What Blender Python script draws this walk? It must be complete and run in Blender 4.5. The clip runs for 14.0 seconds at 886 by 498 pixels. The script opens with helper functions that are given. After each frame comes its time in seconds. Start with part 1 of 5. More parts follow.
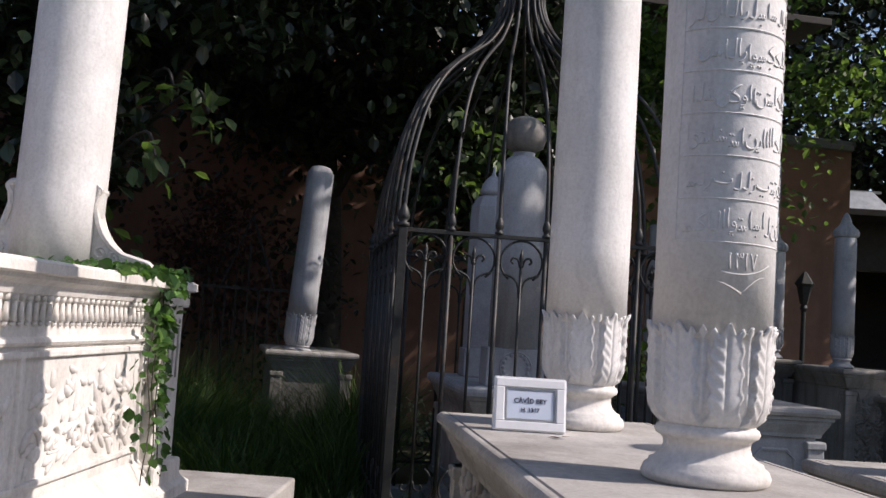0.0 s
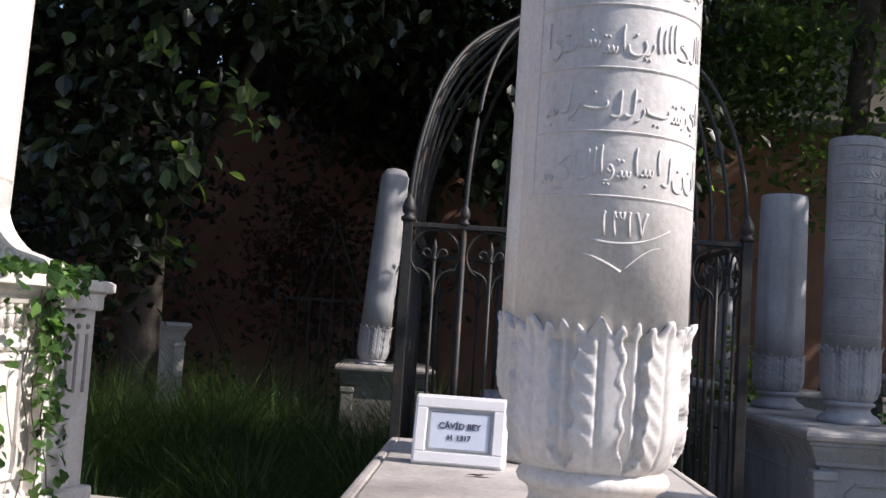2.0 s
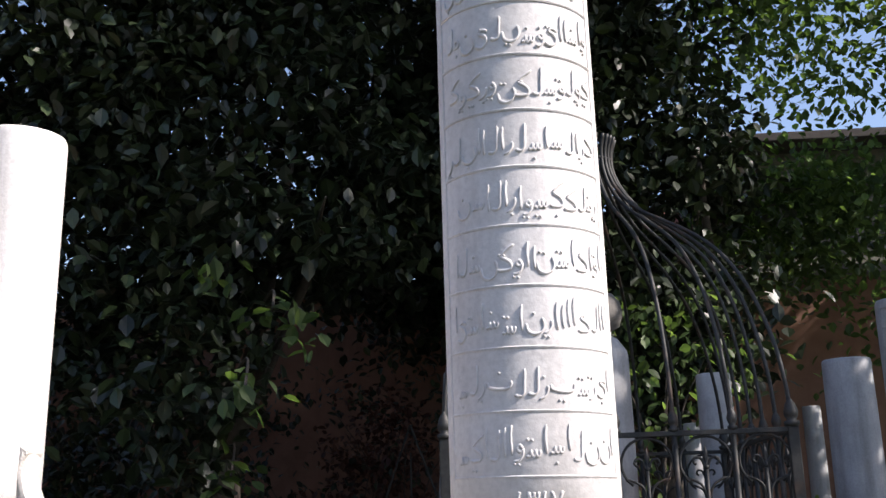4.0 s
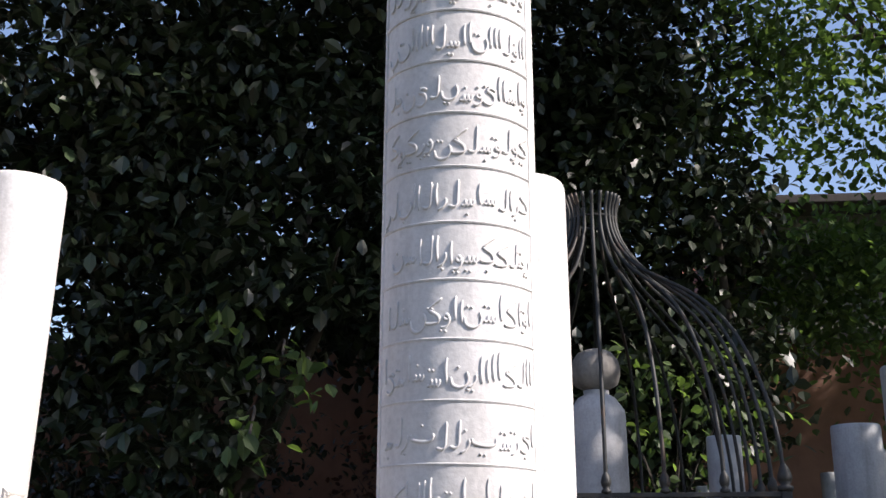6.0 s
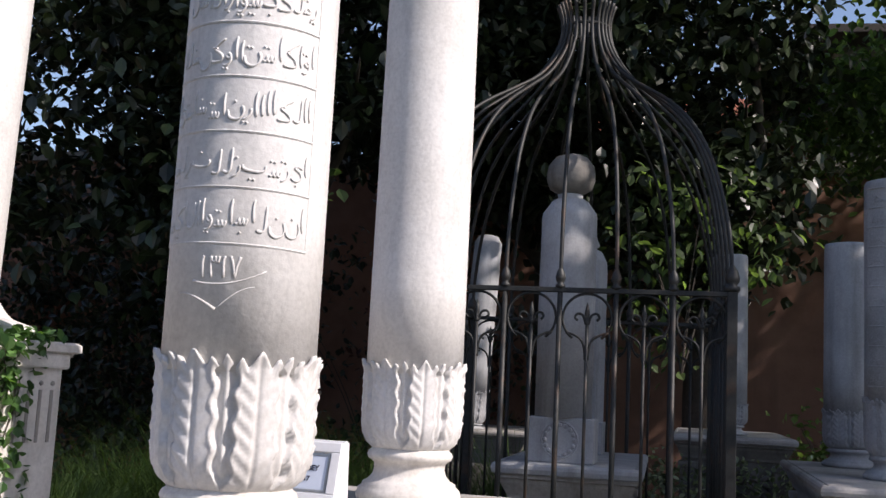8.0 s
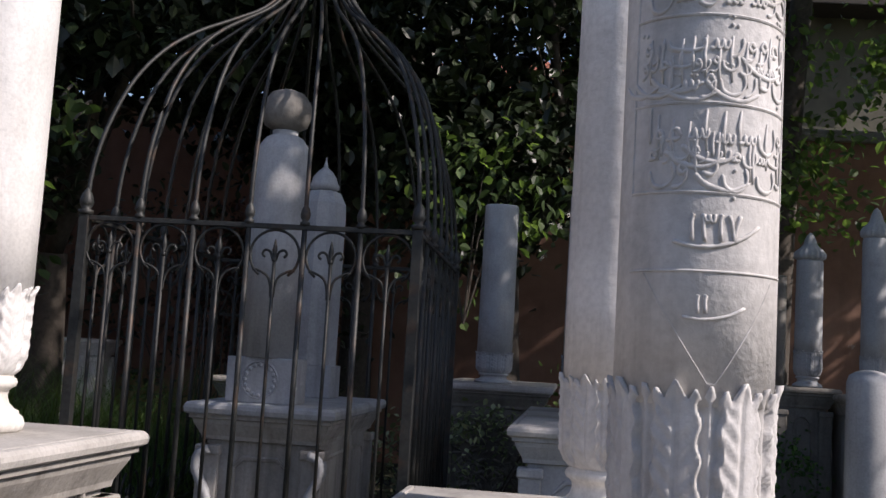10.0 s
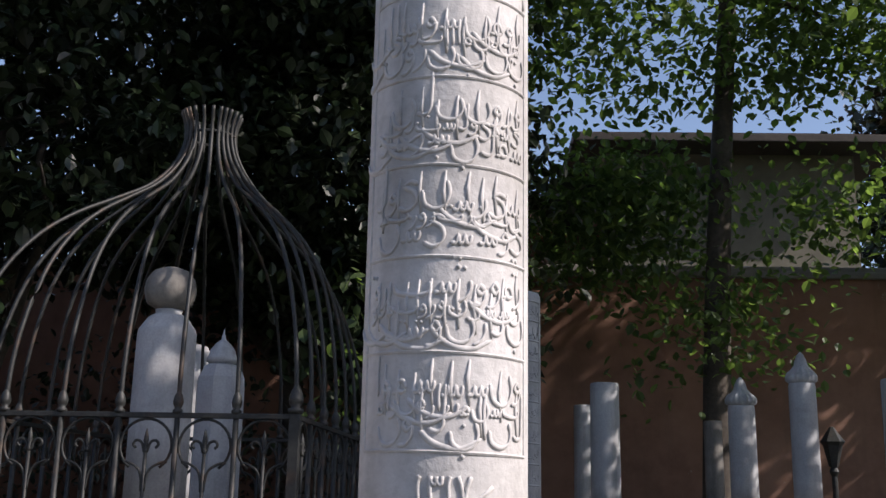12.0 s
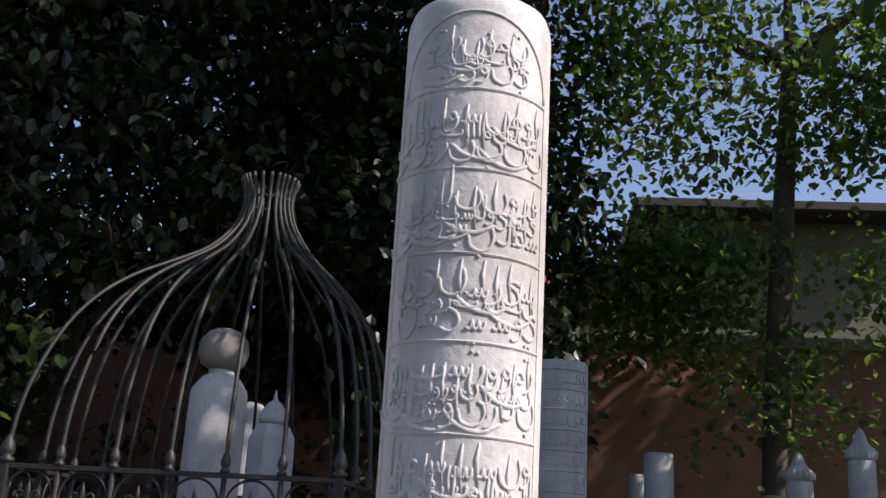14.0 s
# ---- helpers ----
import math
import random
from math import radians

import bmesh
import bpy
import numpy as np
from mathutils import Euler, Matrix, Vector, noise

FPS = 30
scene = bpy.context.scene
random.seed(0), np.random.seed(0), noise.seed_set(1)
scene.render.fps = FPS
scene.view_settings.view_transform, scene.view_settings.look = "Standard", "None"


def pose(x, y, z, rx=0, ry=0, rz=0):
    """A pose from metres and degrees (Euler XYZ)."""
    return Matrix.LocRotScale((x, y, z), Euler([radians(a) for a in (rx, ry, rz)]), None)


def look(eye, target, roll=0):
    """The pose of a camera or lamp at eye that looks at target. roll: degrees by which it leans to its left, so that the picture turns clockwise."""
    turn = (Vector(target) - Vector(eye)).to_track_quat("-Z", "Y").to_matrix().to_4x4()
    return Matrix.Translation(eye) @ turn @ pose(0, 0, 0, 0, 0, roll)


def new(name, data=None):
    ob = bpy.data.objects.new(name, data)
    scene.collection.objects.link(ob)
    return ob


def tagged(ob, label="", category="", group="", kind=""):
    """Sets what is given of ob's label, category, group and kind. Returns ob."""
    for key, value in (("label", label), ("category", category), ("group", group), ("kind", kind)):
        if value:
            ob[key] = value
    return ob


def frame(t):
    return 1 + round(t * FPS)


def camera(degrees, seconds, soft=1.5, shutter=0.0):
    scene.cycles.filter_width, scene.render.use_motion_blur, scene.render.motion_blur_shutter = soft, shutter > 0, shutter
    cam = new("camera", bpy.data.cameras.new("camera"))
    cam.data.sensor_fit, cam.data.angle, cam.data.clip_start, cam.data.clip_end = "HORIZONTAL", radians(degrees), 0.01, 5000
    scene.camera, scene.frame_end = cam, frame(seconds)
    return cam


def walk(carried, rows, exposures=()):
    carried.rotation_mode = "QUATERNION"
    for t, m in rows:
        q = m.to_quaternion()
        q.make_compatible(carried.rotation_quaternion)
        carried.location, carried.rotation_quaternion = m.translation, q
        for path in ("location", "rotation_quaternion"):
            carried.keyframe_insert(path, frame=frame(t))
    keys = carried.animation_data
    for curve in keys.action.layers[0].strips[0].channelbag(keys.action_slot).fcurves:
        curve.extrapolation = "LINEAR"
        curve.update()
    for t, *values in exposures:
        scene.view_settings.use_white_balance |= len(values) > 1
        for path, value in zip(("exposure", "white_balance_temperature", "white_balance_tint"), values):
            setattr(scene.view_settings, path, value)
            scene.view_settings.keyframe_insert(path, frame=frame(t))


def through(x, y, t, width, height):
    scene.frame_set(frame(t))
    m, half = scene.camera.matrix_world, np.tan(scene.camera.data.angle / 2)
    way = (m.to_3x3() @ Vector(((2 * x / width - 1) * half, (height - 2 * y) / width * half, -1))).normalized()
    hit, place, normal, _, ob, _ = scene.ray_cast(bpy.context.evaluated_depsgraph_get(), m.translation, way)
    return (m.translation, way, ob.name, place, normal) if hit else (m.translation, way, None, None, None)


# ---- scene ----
cam = camera(46.0, 14.0, soft=1.5)
PATH = [
    (0, (0.148, 0.041, 1.437), (0.065, 2.034, 1.582), 3.7),
    (0.5, (0.284, 0.308, 1.415), (0.321, 2.307, 1.375), 2.2),
    (1, (0.45, 0.524, 1.405), (0.353, 2.522, 1.409), 0.6),
    (1.5, (0.654, 0.711, 1.421), (0.355, 2.686, 1.517), 1.4),
    (2, (0.813, 0.897, 1.445), (0.427, 2.853, 1.603), 3.7),
    (2.5, (1.005, 1.033, 1.474), (0.523, 2.964, 1.666), -0.1),
    (3, (1.124, 1.057, 1.534), (0.544, 2.947, 1.834), -1.2),
    (3.5, (1.126, 0.991, 1.589), (0.562, 2.868, 1.989), -1.8),
    (4, (1.125, 0.891, 1.633), (0.578, 2.753, 2.118), -1.8),
    (6.5, (1.398, 0.924, 1.611), (0.748, 2.725, 2.189), 1.5),
    (7, (1.517, 0.928, 1.522), (0.778, 2.733, 1.964), 2.4),
    (7.5, (1.694, 0.902, 1.458), (0.937, 2.733, 1.733), 2.5),
    (8, (1.885, 0.999, 1.432), (1.121, 2.827, 1.701), 2.9),
    (8.5, (2.08, 1.128, 1.403), (1.359, 2.973, 1.68), 2.9),
    (9, (2.324, 1.153, 1.383), (1.709, 3.042, 1.617), 2.7),
    (9.2, (2.415, 1.204, 1.354), (1.832, 3.107, 1.554), 4.1),
    (11.5, (3.082, 1.64, 1.536), (2.583, 3.555, 1.822), 1.2),
    (12, (3.094, 1.635, 1.609), (2.595, 3.516, 2.072), 1.1),
    (12.5, (3.095, 1.626, 1.659), (2.63, 3.492, 2.207), -0.4),
    (13, (3.106, 1.638, 1.702), (2.669, 3.496, 2.296), -1.8),
    (13.5, (3.136, 1.637, 1.72), (2.691, 3.481, 2.353), -1.9),
    (14, (3.192, 1.577, 1.636), (2.58, 3.394, 2.204), 3.3),
]
EXPOSURES = [(s, e, 6500, 19) for s, e in ((0.0, 0.5), (1.0, 0.6), (2.0, 0.8), (3.0, 1.0), (4.0, 1.05), (6.5, 0.9), (7.5, 0.75), (9.0, 0.4), (11.5, 0.6), (14.0, 0.6))]
walk(cam, [(t, look(eye, target, roll)) for t, eye, target, roll in PATH], EXPOSURES)

# ---- light ----
SUN_EL = 39.5
SUN_AZ = 4.5                  # the light travels west, turned so far to the north
world = bpy.data.worlds.new("sky")
scene.world = world
world.use_nodes = True
wn = world.node_tree.nodes
sky = wn.new("ShaderNodeTexSky")
sky.sky_type = "NISHITA"
sky.sun_disc = False
sky.sun_elevation = radians(SUN_EL)
sky.sun_rotation = radians(90 + SUN_AZ)
world.node_tree.links.new(sky.outputs[0], wn["Background"].inputs[0])
wn["Background"].inputs[1].default_value = 0.108
sun = new("sun", bpy.data.lights.new("sun", "SUN"))
sun.data.energy = 3.9
sun.data.angle = radians(0.5)
sun.data.color = (1.0, 0.94, 0.86)
sun.matrix_world = look((0, 0, 20), (-math.cos(radians(SUN_EL)) * math.cos(radians(SUN_AZ)), math.cos(radians(SUN_EL)) * math.sin(radians(SUN_AZ)), 20 - math.sin(radians(SUN_EL))))

# ---- materials ----
def shader(name, rough=0.6, metal=0.0):
    m = bpy.data.materials.new(name)
    m.use_nodes = True
    nt = m.node_tree
    b = nt.nodes["Principled BSDF"]
    b.inputs["Roughness"].default_value = rough
    b.inputs["Metallic"].default_value = metal
    return m, nt, b


def ramp(nt, fac, stops):
    r = nt.nodes.new("ShaderNodeValToRGB")
    while len(r.color_ramp.elements) < len(stops):
        r.color_ramp.elements.new(0.5)
    for e, (p, c) in zip(r.color_ramp.elements, stops):
        e.position = p
        e.color = (*c, 1)
    nt.links.new(fac, r.inputs[0])
    return r.outputs[0]


def noise_tex(nt, scale, detail=5.0, stretch=None, rough=0.6, coords="Object"):
    n = nt.nodes.new("ShaderNodeTexNoise")
    n.inputs["Scale"].default_value = scale
    n.inputs["Detail"].default_value = detail
    n.inputs["Roughness"].default_value = rough
    tc = nt.nodes.new("ShaderNodeTexCoord")
    if coords == "World":
        g = nt.nodes.new("ShaderNodeNewGeometry")
        src = g.outputs["Position"]
    else:
        src = tc.outputs[coords]
    if stretch:
        mp = nt.nodes.new("ShaderNodeMapping")
        mp.inputs["Scale"].default_value = stretch
        nt.links.new(src, mp.inputs[0])
        src = mp.outputs[0]
    nt.links.new(src, n.inputs["Vector"])
    return n.outputs[0]


def mix(nt, fac, a, b, mode="MIX"):
    x = nt.nodes.new("ShaderNodeMix")
    x.data_type = "RGBA"
    x.blend_type = mode
    for sock, v in ((x.inputs[0], fac), (x.inputs[6], a), (x.inputs[7], b)):
        if isinstance(v, (int, float)):
            sock.default_value = v
        elif isinstance(v, tuple):
            sock.default_value = (*v, 1)
        else:
            nt.links.new(v, sock)
    return x.outputs[2]


def bump(nt, b, height, strength, dist=0.01, second=None):
    n = nt.nodes.new("ShaderNodeBump")
    n.inputs["Strength"].default_value = strength
    n.inputs["Distance"].default_value = dist
    nt.links.new(height, n.inputs["Height"])
    if second is not None:
        n2 = nt.nodes.new("ShaderNodeBump")
        n2.inputs["Strength"].default_value = strength * 0.7
        n2.inputs["Distance"].default_value = dist * 0.25
        nt.links.new(second, n2.inputs["Height"])
        nt.links.new(n.outputs[0], n2.inputs["Normal"])
        n = n2
    nt.links.new(n.outputs[0], b.inputs["Normal"])


def stone(name, light, dark, stain, stain_amount=0.5, rough=0.62, streak=True, grain=90.0, relief=0.25):
    """Weathered marble or limestone: cloudy tone, grey veins, dark rain streaks, pitted grain."""
    m, nt, b = shader(name, rough)
    cloud = noise_tex(nt, 2.2, 6, coords="World")
    col = ramp(nt, cloud, [(0.3, dark), (0.68, light)])
    vein = noise_tex(nt, 5.0, 8, (1.0, 1.0, 0.25), 0.7, "World")
    vf = ramp(nt, vein, [(0.47, (0, 0, 0)), (0.5, (0.35, 0.35, 0.35)), (0.53, (0, 0, 0))])
    col = mix(nt, vf, col, tuple(c * 0.72 for c in light))
    if streak:
        st = noise_tex(nt, 9.0, 4, (1.0, 1.0, 0.09), 0.6, "World")
        sf = ramp(nt, st, [(0.5, (0, 0, 0)), (0.75, (stain_amount,) * 3)])
        col = mix(nt, sf, col, stain)
    blot = noise_tex(nt, 1.3, 9, None, 0.72, "World")
    bf = ramp(nt, blot, [(0.52, (0, 0, 0)), (0.72, (stain_amount,) * 3)])
    col = mix(nt, bf, col, stain)
    patch = noise_tex(nt, 3.4, 7, (1.0, 0.6, 1.0), 0.68, "World")
    col = mix(nt, 0.8, col, ramp(nt, patch, [(0.36, (0.70, 0.69, 0.67)), (0.56, (1.0, 1.0, 1.0))] if not streak else [(0.3, (0.88, 0.87, 0.85)), (0.6, (1.0, 1.0, 1.0))]), "MULTIPLY")
    fine = noise_tex(nt, grain, 4, coords="World")
    ff = ramp(nt, fine, [(0.28, (0.72, 0.72, 0.72)), (0.6, (1, 1, 1))])
    col = mix(nt, 0.55, col, ff, "MULTIPLY")
    nt.links.new(col, b.inputs["Base Color"])
    rr = ramp(nt, fine, [(0.2, (rough + 0.2,) * 3), (0.8, (rough - 0.12,) * 3)])
    nt.links.new(rr, b.inputs["Roughness"])
    bump(nt, b, noise_tex(nt, 14, 6, coords="World"), relief, 0.01, fine)
    return m


M_WHITE = stone("white_marble", (0.76, 0.745, 0.72), (0.62, 0.605, 0.58), (0.40, 0.38, 0.35), 0.35)
M_WORN = stone("weathered_white_marble", (0.70, 0.68, 0.655), (0.50, 0.48, 0.46), (0.30, 0.285, 0.265), 0.6, 0.68, True, 55, 0.55)
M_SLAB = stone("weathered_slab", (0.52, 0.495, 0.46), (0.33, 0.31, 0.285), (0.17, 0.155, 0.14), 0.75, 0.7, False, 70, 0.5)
# Darker and more streaked than M_SLAB; used on most chest sides.
M_SIDE = stone("dark_stained_marble", (0.42, 0.395, 0.36), (0.25, 0.23, 0.205), (0.12, 0.11, 0.095), 0.8, 0.75, True, 60, 0.5)
M_GREY = stone("grey_marble", (0.47, 0.475, 0.48), (0.31, 0.315, 0.325), (0.17, 0.17, 0.165), 0.6, 0.65, True, 80, 0.35)
M_DARK = stone("dark_stained_stone", (0.24, 0.225, 0.20), (0.13, 0.12, 0.105), (0.06, 0.055, 0.05), 0.7, 0.8, True, 50, 0.6)
M_TOMBW = stone("sunlit_white_marble", (0.80, 0.77, 0.72), (0.62, 0.585, 0.535), (0.36, 0.32, 0.275), 0.55, 0.66, True, 70, 0.4)


def plain(name, col, rough=0.5, metal=0.0, var=0.25, scale=30, relief=0.1):
    m, nt, b = shader(name, rough, metal)
    n = noise_tex(nt, scale, 5, coords="World")
    n2 = noise_tex(nt, scale * 0.12, 4, coords="World")
    c = ramp(nt, n, [(0.3, tuple(v * (1 - var) for v in col)), (0.7, col)])
    c2 = ramp(nt, n2, [(0.3, (1 - var,) * 3), (0.7, (1, 1, 1))])
    nt.links.new(mix(nt, 1.0, c, c2, "MULTIPLY"), b.inputs["Base Color"])
    bump(nt, b, n, relief, 0.004)
    return m


def iron_mat(name):
    m, nt, b = shader(name, 0.55, 0.35)
    n = noise_tex(nt, 40, 6, coords="World")
    r = noise_tex(nt, 7, 6, coords="World")
    c = ramp(nt, n, [(0.3, (0.016, 0.017, 0.016)), (0.7, (0.040, 0.041, 0.038))])
    f = ramp(nt, r, [(0.55, (0, 0, 0)), (0.72, (0.7, 0.7, 0.7))])
    nt.links.new(mix(nt, f, c, (0.10, 0.058, 0.035)), b.inputs["Base Color"])
    bump(nt, b, n, 0.4, 0.003)
    return m


M_IRON = iron_mat("old_wrought_iron")
M_FRAME = plain("white_painted_frame", (0.80, 0.80, 0.80), 0.45, 0, 0.06, 60, 0.05)
M_PAPER = plain("printed_paper", (0.62, 0.68, 0.78), 0.25, 0, 0.05, 20, 0.0)
M_INK = plain("dark_ink", (0.03, 0.035, 0.06), 0.6, 0, 0.1, 60, 0.0)
M_DRYLEAF = plain("dry_leaf", (0.30, 0.13, 0.05), 0.7, 0, 0.4, 60, 0.3)


def plaster_mat():
    m, nt, b = shader("terracotta_plaster", 0.9)
    n = noise_tex(nt, 0.9, 8, coords="World", rough=0.7)
    c = ramp(nt, n, [(0.3, (0.135, 0.068, 0.046)), (0.5, (0.215, 0.115, 0.078)), (0.72, (0.27, 0.155, 0.108))])
    drip = noise_tex(nt, 3.0, 6, (1, 1, 0.12), 0.65, "World")
    f = ramp(nt, drip, [(0.52, (0, 0, 0)), (0.75, (0.6, 0.6, 0.6))])
    c = mix(nt, f, c, (0.13, 0.075, 0.052))
    peel = noise_tex(nt, 1.6, 10, None, 0.75, "World")
    pf = ramp(nt, peel, [(0.64, (0, 0, 0)), (0.66, (1, 1, 1))])
    c = mix(nt, pf, c, (0.27, 0.21, 0.17))
    nt.links.new(c, b.inputs["Base Color"])
    bump(nt, b, peel, 0.4, 0.02, noise_tex(nt, 60, 4, coords="World"))
    return m


M_PLASTER = plaster_mat()
M_FACADE = plain("olive_render", (0.20, 0.19, 0.145), 0.9, 0, 0.3, 2.5, 0.2)
M_EAVE = plain("dark_eave_boards", (0.06, 0.05, 0.042), 0.8, 0, 0.35, 12, 0.2)
M_TILE = plain("red_roof_tile", (0.36, 0.115, 0.06), 0.85, 0, 0.35, 9, 0.3)
M_COPING = plain("grey_coping", (0.25, 0.235, 0.21), 0.85, 0, 0.35, 6, 0.3)
M_BARK = plain("tree_bark", (0.105, 0.085, 0.066), 0.9, 0, 0.5, 22, 0.9)
M_WOODDARK = plain("dark_window_frame", (0.035, 0.03, 0.027), 0.6, 0, 0.3, 20, 0.1)
M_ZINC = plain("pale_metal_sheet", (0.55, 0.56, 0.55), 0.4, 0.6, 0.3, 10, 0.1)


def ground_mat():
    m, nt, b = shader("garden_soil", 0.95)
    n = noise_tex(nt, 1.1, 8, coords="World", rough=0.7)
    c = ramp(nt, n, [(0.35, (0.045, 0.034, 0.022)), (0.5, (0.05, 0.06, 0.022)), (0.7, (0.085, 0.068, 0.045))])
    fine = noise_tex(nt, 45, 5, coords="World")
    c = mix(nt, 0.8, c, ramp(nt, fine, [(0.3, (0.5, 0.5, 0.5)), (0.7, (1, 1, 1))]), "MULTIPLY")
    nt.links.new(c, b.inputs["Base Color"])
    bump(nt, b, n, 0.6, 0.06, fine)
    return m


M_GROUND = ground_mat()


def leaf_mat(name, a, c, through=0.35, rough=0.42, gloss=0.3):
    """Leaf: tone differs leaf by leaf; light passes through."""
    m, nt, b = shader(name, rough)
    b.inputs["Specular IOR Level"].default_value = gloss
    g = nt.nodes.new("ShaderNodeNewGeometry")
    mid = tuple(p + (q - p) * 0.45 for p, q in zip(a, c))
    # The few lightest leaves stand in for sunlit highlights.
    col = ramp(nt, g.outputs["Random Per Island"], [(0.0, a), (0.6, mid), (0.85, c), (1.0, tuple(min(1, v * 1.7) for v in c))])
    nt.links.new(col, b.inputs["Base Color"])
    tr = nt.nodes.new("ShaderNodeBsdfTranslucent")
    bright = mix(nt, 1.0, col, (1.5, 1.7, 0.7), "MULTIPLY")
    nt.links.new(bright, tr.inputs[0])
    ms = nt.nodes.new("ShaderNodeMixShader")
    ms.inputs[0].default_value = through
    nt.links.new(b.outputs[0], ms.inputs[1])
    nt.links.new(tr.outputs[0], ms.inputs[2])
    nt.links.new(ms.outputs[0], nt.nodes["Material Output"].inputs[0])
    return m


# Deep shade is put into this colour: darker than the leaf itself.
L_SHADED = leaf_mat("shade_tinted_leaf", (0.008, 0.013, 0.006), (0.026, 0.040, 0.016), 0.06, 0.40, 0.45)
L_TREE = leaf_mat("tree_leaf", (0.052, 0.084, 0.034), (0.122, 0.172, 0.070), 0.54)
L_IVY = leaf_mat("ivy_leaf", (0.03, 0.075, 0.02), (0.085, 0.16, 0.045), 0.3)
L_GRASS = leaf_mat("grass_blade", (0.026, 0.055, 0.016), (0.075, 0.115, 0.034), 0.35, 0.5)
L_BRIGHT = leaf_mat("pale_green_leaf", (0.07, 0.12, 0.03), (0.17, 0.23, 0.075), 0.4)
L_VARI = leaf_mat("variegated_leaf", (0.07, 0.10, 0.045), (0.30, 0.33, 0.22), 0.3)
L_RED = leaf_mat("plum_leaf", (0.045, 0.018, 0.016), (0.085, 0.035, 0.028), 0.3)


# ---- mesh helpers ----
def thing(name, m, label, category, group="", kind=""):
    e = new(name)
    e.empty_display_size = 0.1
    e.matrix_world = m
    return tagged(e, label, category, group, kind)


def part(name, bm, material, parent, label="", smooth=False, at=None):
    me = bpy.data.meshes.new(name)
    bm.normal_update()
    bm.to_mesh(me)
    bm.free()
    me.materials.append(material)
    if smooth:
        for p in me.polygons:
            p.use_smooth = True
    ob = new(name, me)
    if parent is not None:
        ob.parent = parent
    if at is not None:
        ob.matrix_basis = at
    return tagged(ob, label)


def raw(name, verts, faces, material, parent=None, label="", smooth=False):
    me = bpy.data.meshes.new(name)
    me.from_pydata(verts, [], faces)
    me.materials.append(material)
    if smooth:
        me.polygons.foreach_set("use_smooth", [True] * len(me.polygons))
    me.update()
    ob = new(name, me)
    if parent is not None:
        ob.parent = parent
    return tagged(ob, label)


def again(ob, m, parent=None):
    """Another piece on the same mesh."""
    o = new(ob.name.split(".")[0], ob.data)
    o.parent = parent or ob.parent
    o.matrix_basis = m
    return o


def box(bm, x0, x1, y0, y1, z0, z1, bevel=0.0):
    r = bmesh.ops.create_cube(bm, size=1)
    bmesh.ops.scale(bm, vec=(x1 - x0, y1 - y0, z1 - z0), verts=r["verts"])
    bmesh.ops.translate(bm, vec=((x0 + x1) / 2, (y0 + y1) / 2, (z0 + z1) / 2), verts=r["verts"])
    if bevel:
        es = list({e for v in r["verts"] for e in v.link_edges})
        bmesh.ops.bevel(bm, geom=es, offset=bevel, segments=2, profile=0.5, affect="EDGES")
    return bm


def lathe(bm, prof, seg=48, jitter=None, cap=True):
    """Turns (radius, z) pairs about z. jitter(angle, k) changes a radius."""
    rings = []
    for k, (r, z) in enumerate(prof):
        ring = []
        for i in range(seg):
            a = 2 * math.pi * i / seg
            rr, zz = jitter(a, k, r, z) if jitter else (r, z)
            ring.append(bm.verts.new((rr * math.cos(a), rr * math.sin(a), zz)))
        rings.append(ring)
    for p, q in zip(rings, rings[1:]):
        for i in range(seg):
            j = (i + 1) % seg
            bm.faces.new((p[i], p[j], q[j], q[i]))
    if cap:
        bm.faces.new(rings[0][::-1])
        bm.faces.new(rings[-1])
    return bm


def rect_lathe(bm, prof, hx, hy, cx=0.0, cy=0.0):
    """Sweeps (outset, z) pairs round a rectangle: mouldings of a chest."""
    rings = []
    for o, z in prof:
        rings.append([bm.verts.new((cx + sx * (hx + o), cy + sy * (hy + o), z)) for sx, sy in ((-1, -1), (1, -1), (1, 1), (-1, 1))])
    for p, q in zip(rings, rings[1:]):
        for i in range(4):
            j = (i + 1) % 4
            bm.faces.new((p[i], p[j], q[j], q[i]))
    bm.faces.new(rings[0][::-1])
    bm.faces.new(rings[-1])
    return bm


def tube(bm, pts, r, seg=6, r_end=None, closed=False, flat=1.0):
    """A round bar along points."""
    pts = [Vector(p) for p in pts]
    n = len(pts)
    rings = []
    up = Vector((0.123, 0.31, 0.94))
    for i, p in enumerate(pts):
        if closed:
            t = pts[(i + 1) % n] - pts[i - 1]
        else:
            t = pts[min(i + 1, n - 1)] - pts[max(i - 1, 0)]
        t.normalize()
        a = t.cross(up)
        if a.length < 1e-3:
            a = t.cross(Vector((1, 0, 0)))
        a.normalize()
        b = a.cross(t)
        rr = r if r_end is None else r + (r_end - r) * i / max(1, n - 1)
        rings.append([bm.verts.new(p + a * (rr * math.cos(2 * math.pi * k / seg)) + b * (rr * flat * math.sin(2 * math.pi * k / seg))) for k in range(seg)])
    pairs = list(zip(rings, rings[1:])) + ([(rings[-1], rings[0])] if closed else [])
    for p, q in pairs:
        for k in range(seg):
            j = (k + 1) % seg
            bm.faces.new((p[k], p[j], q[j], q[k]))
    if not closed:
        bm.faces.new(rings[0][::-1])
        bm.faces.new(rings[-1])
    return bm


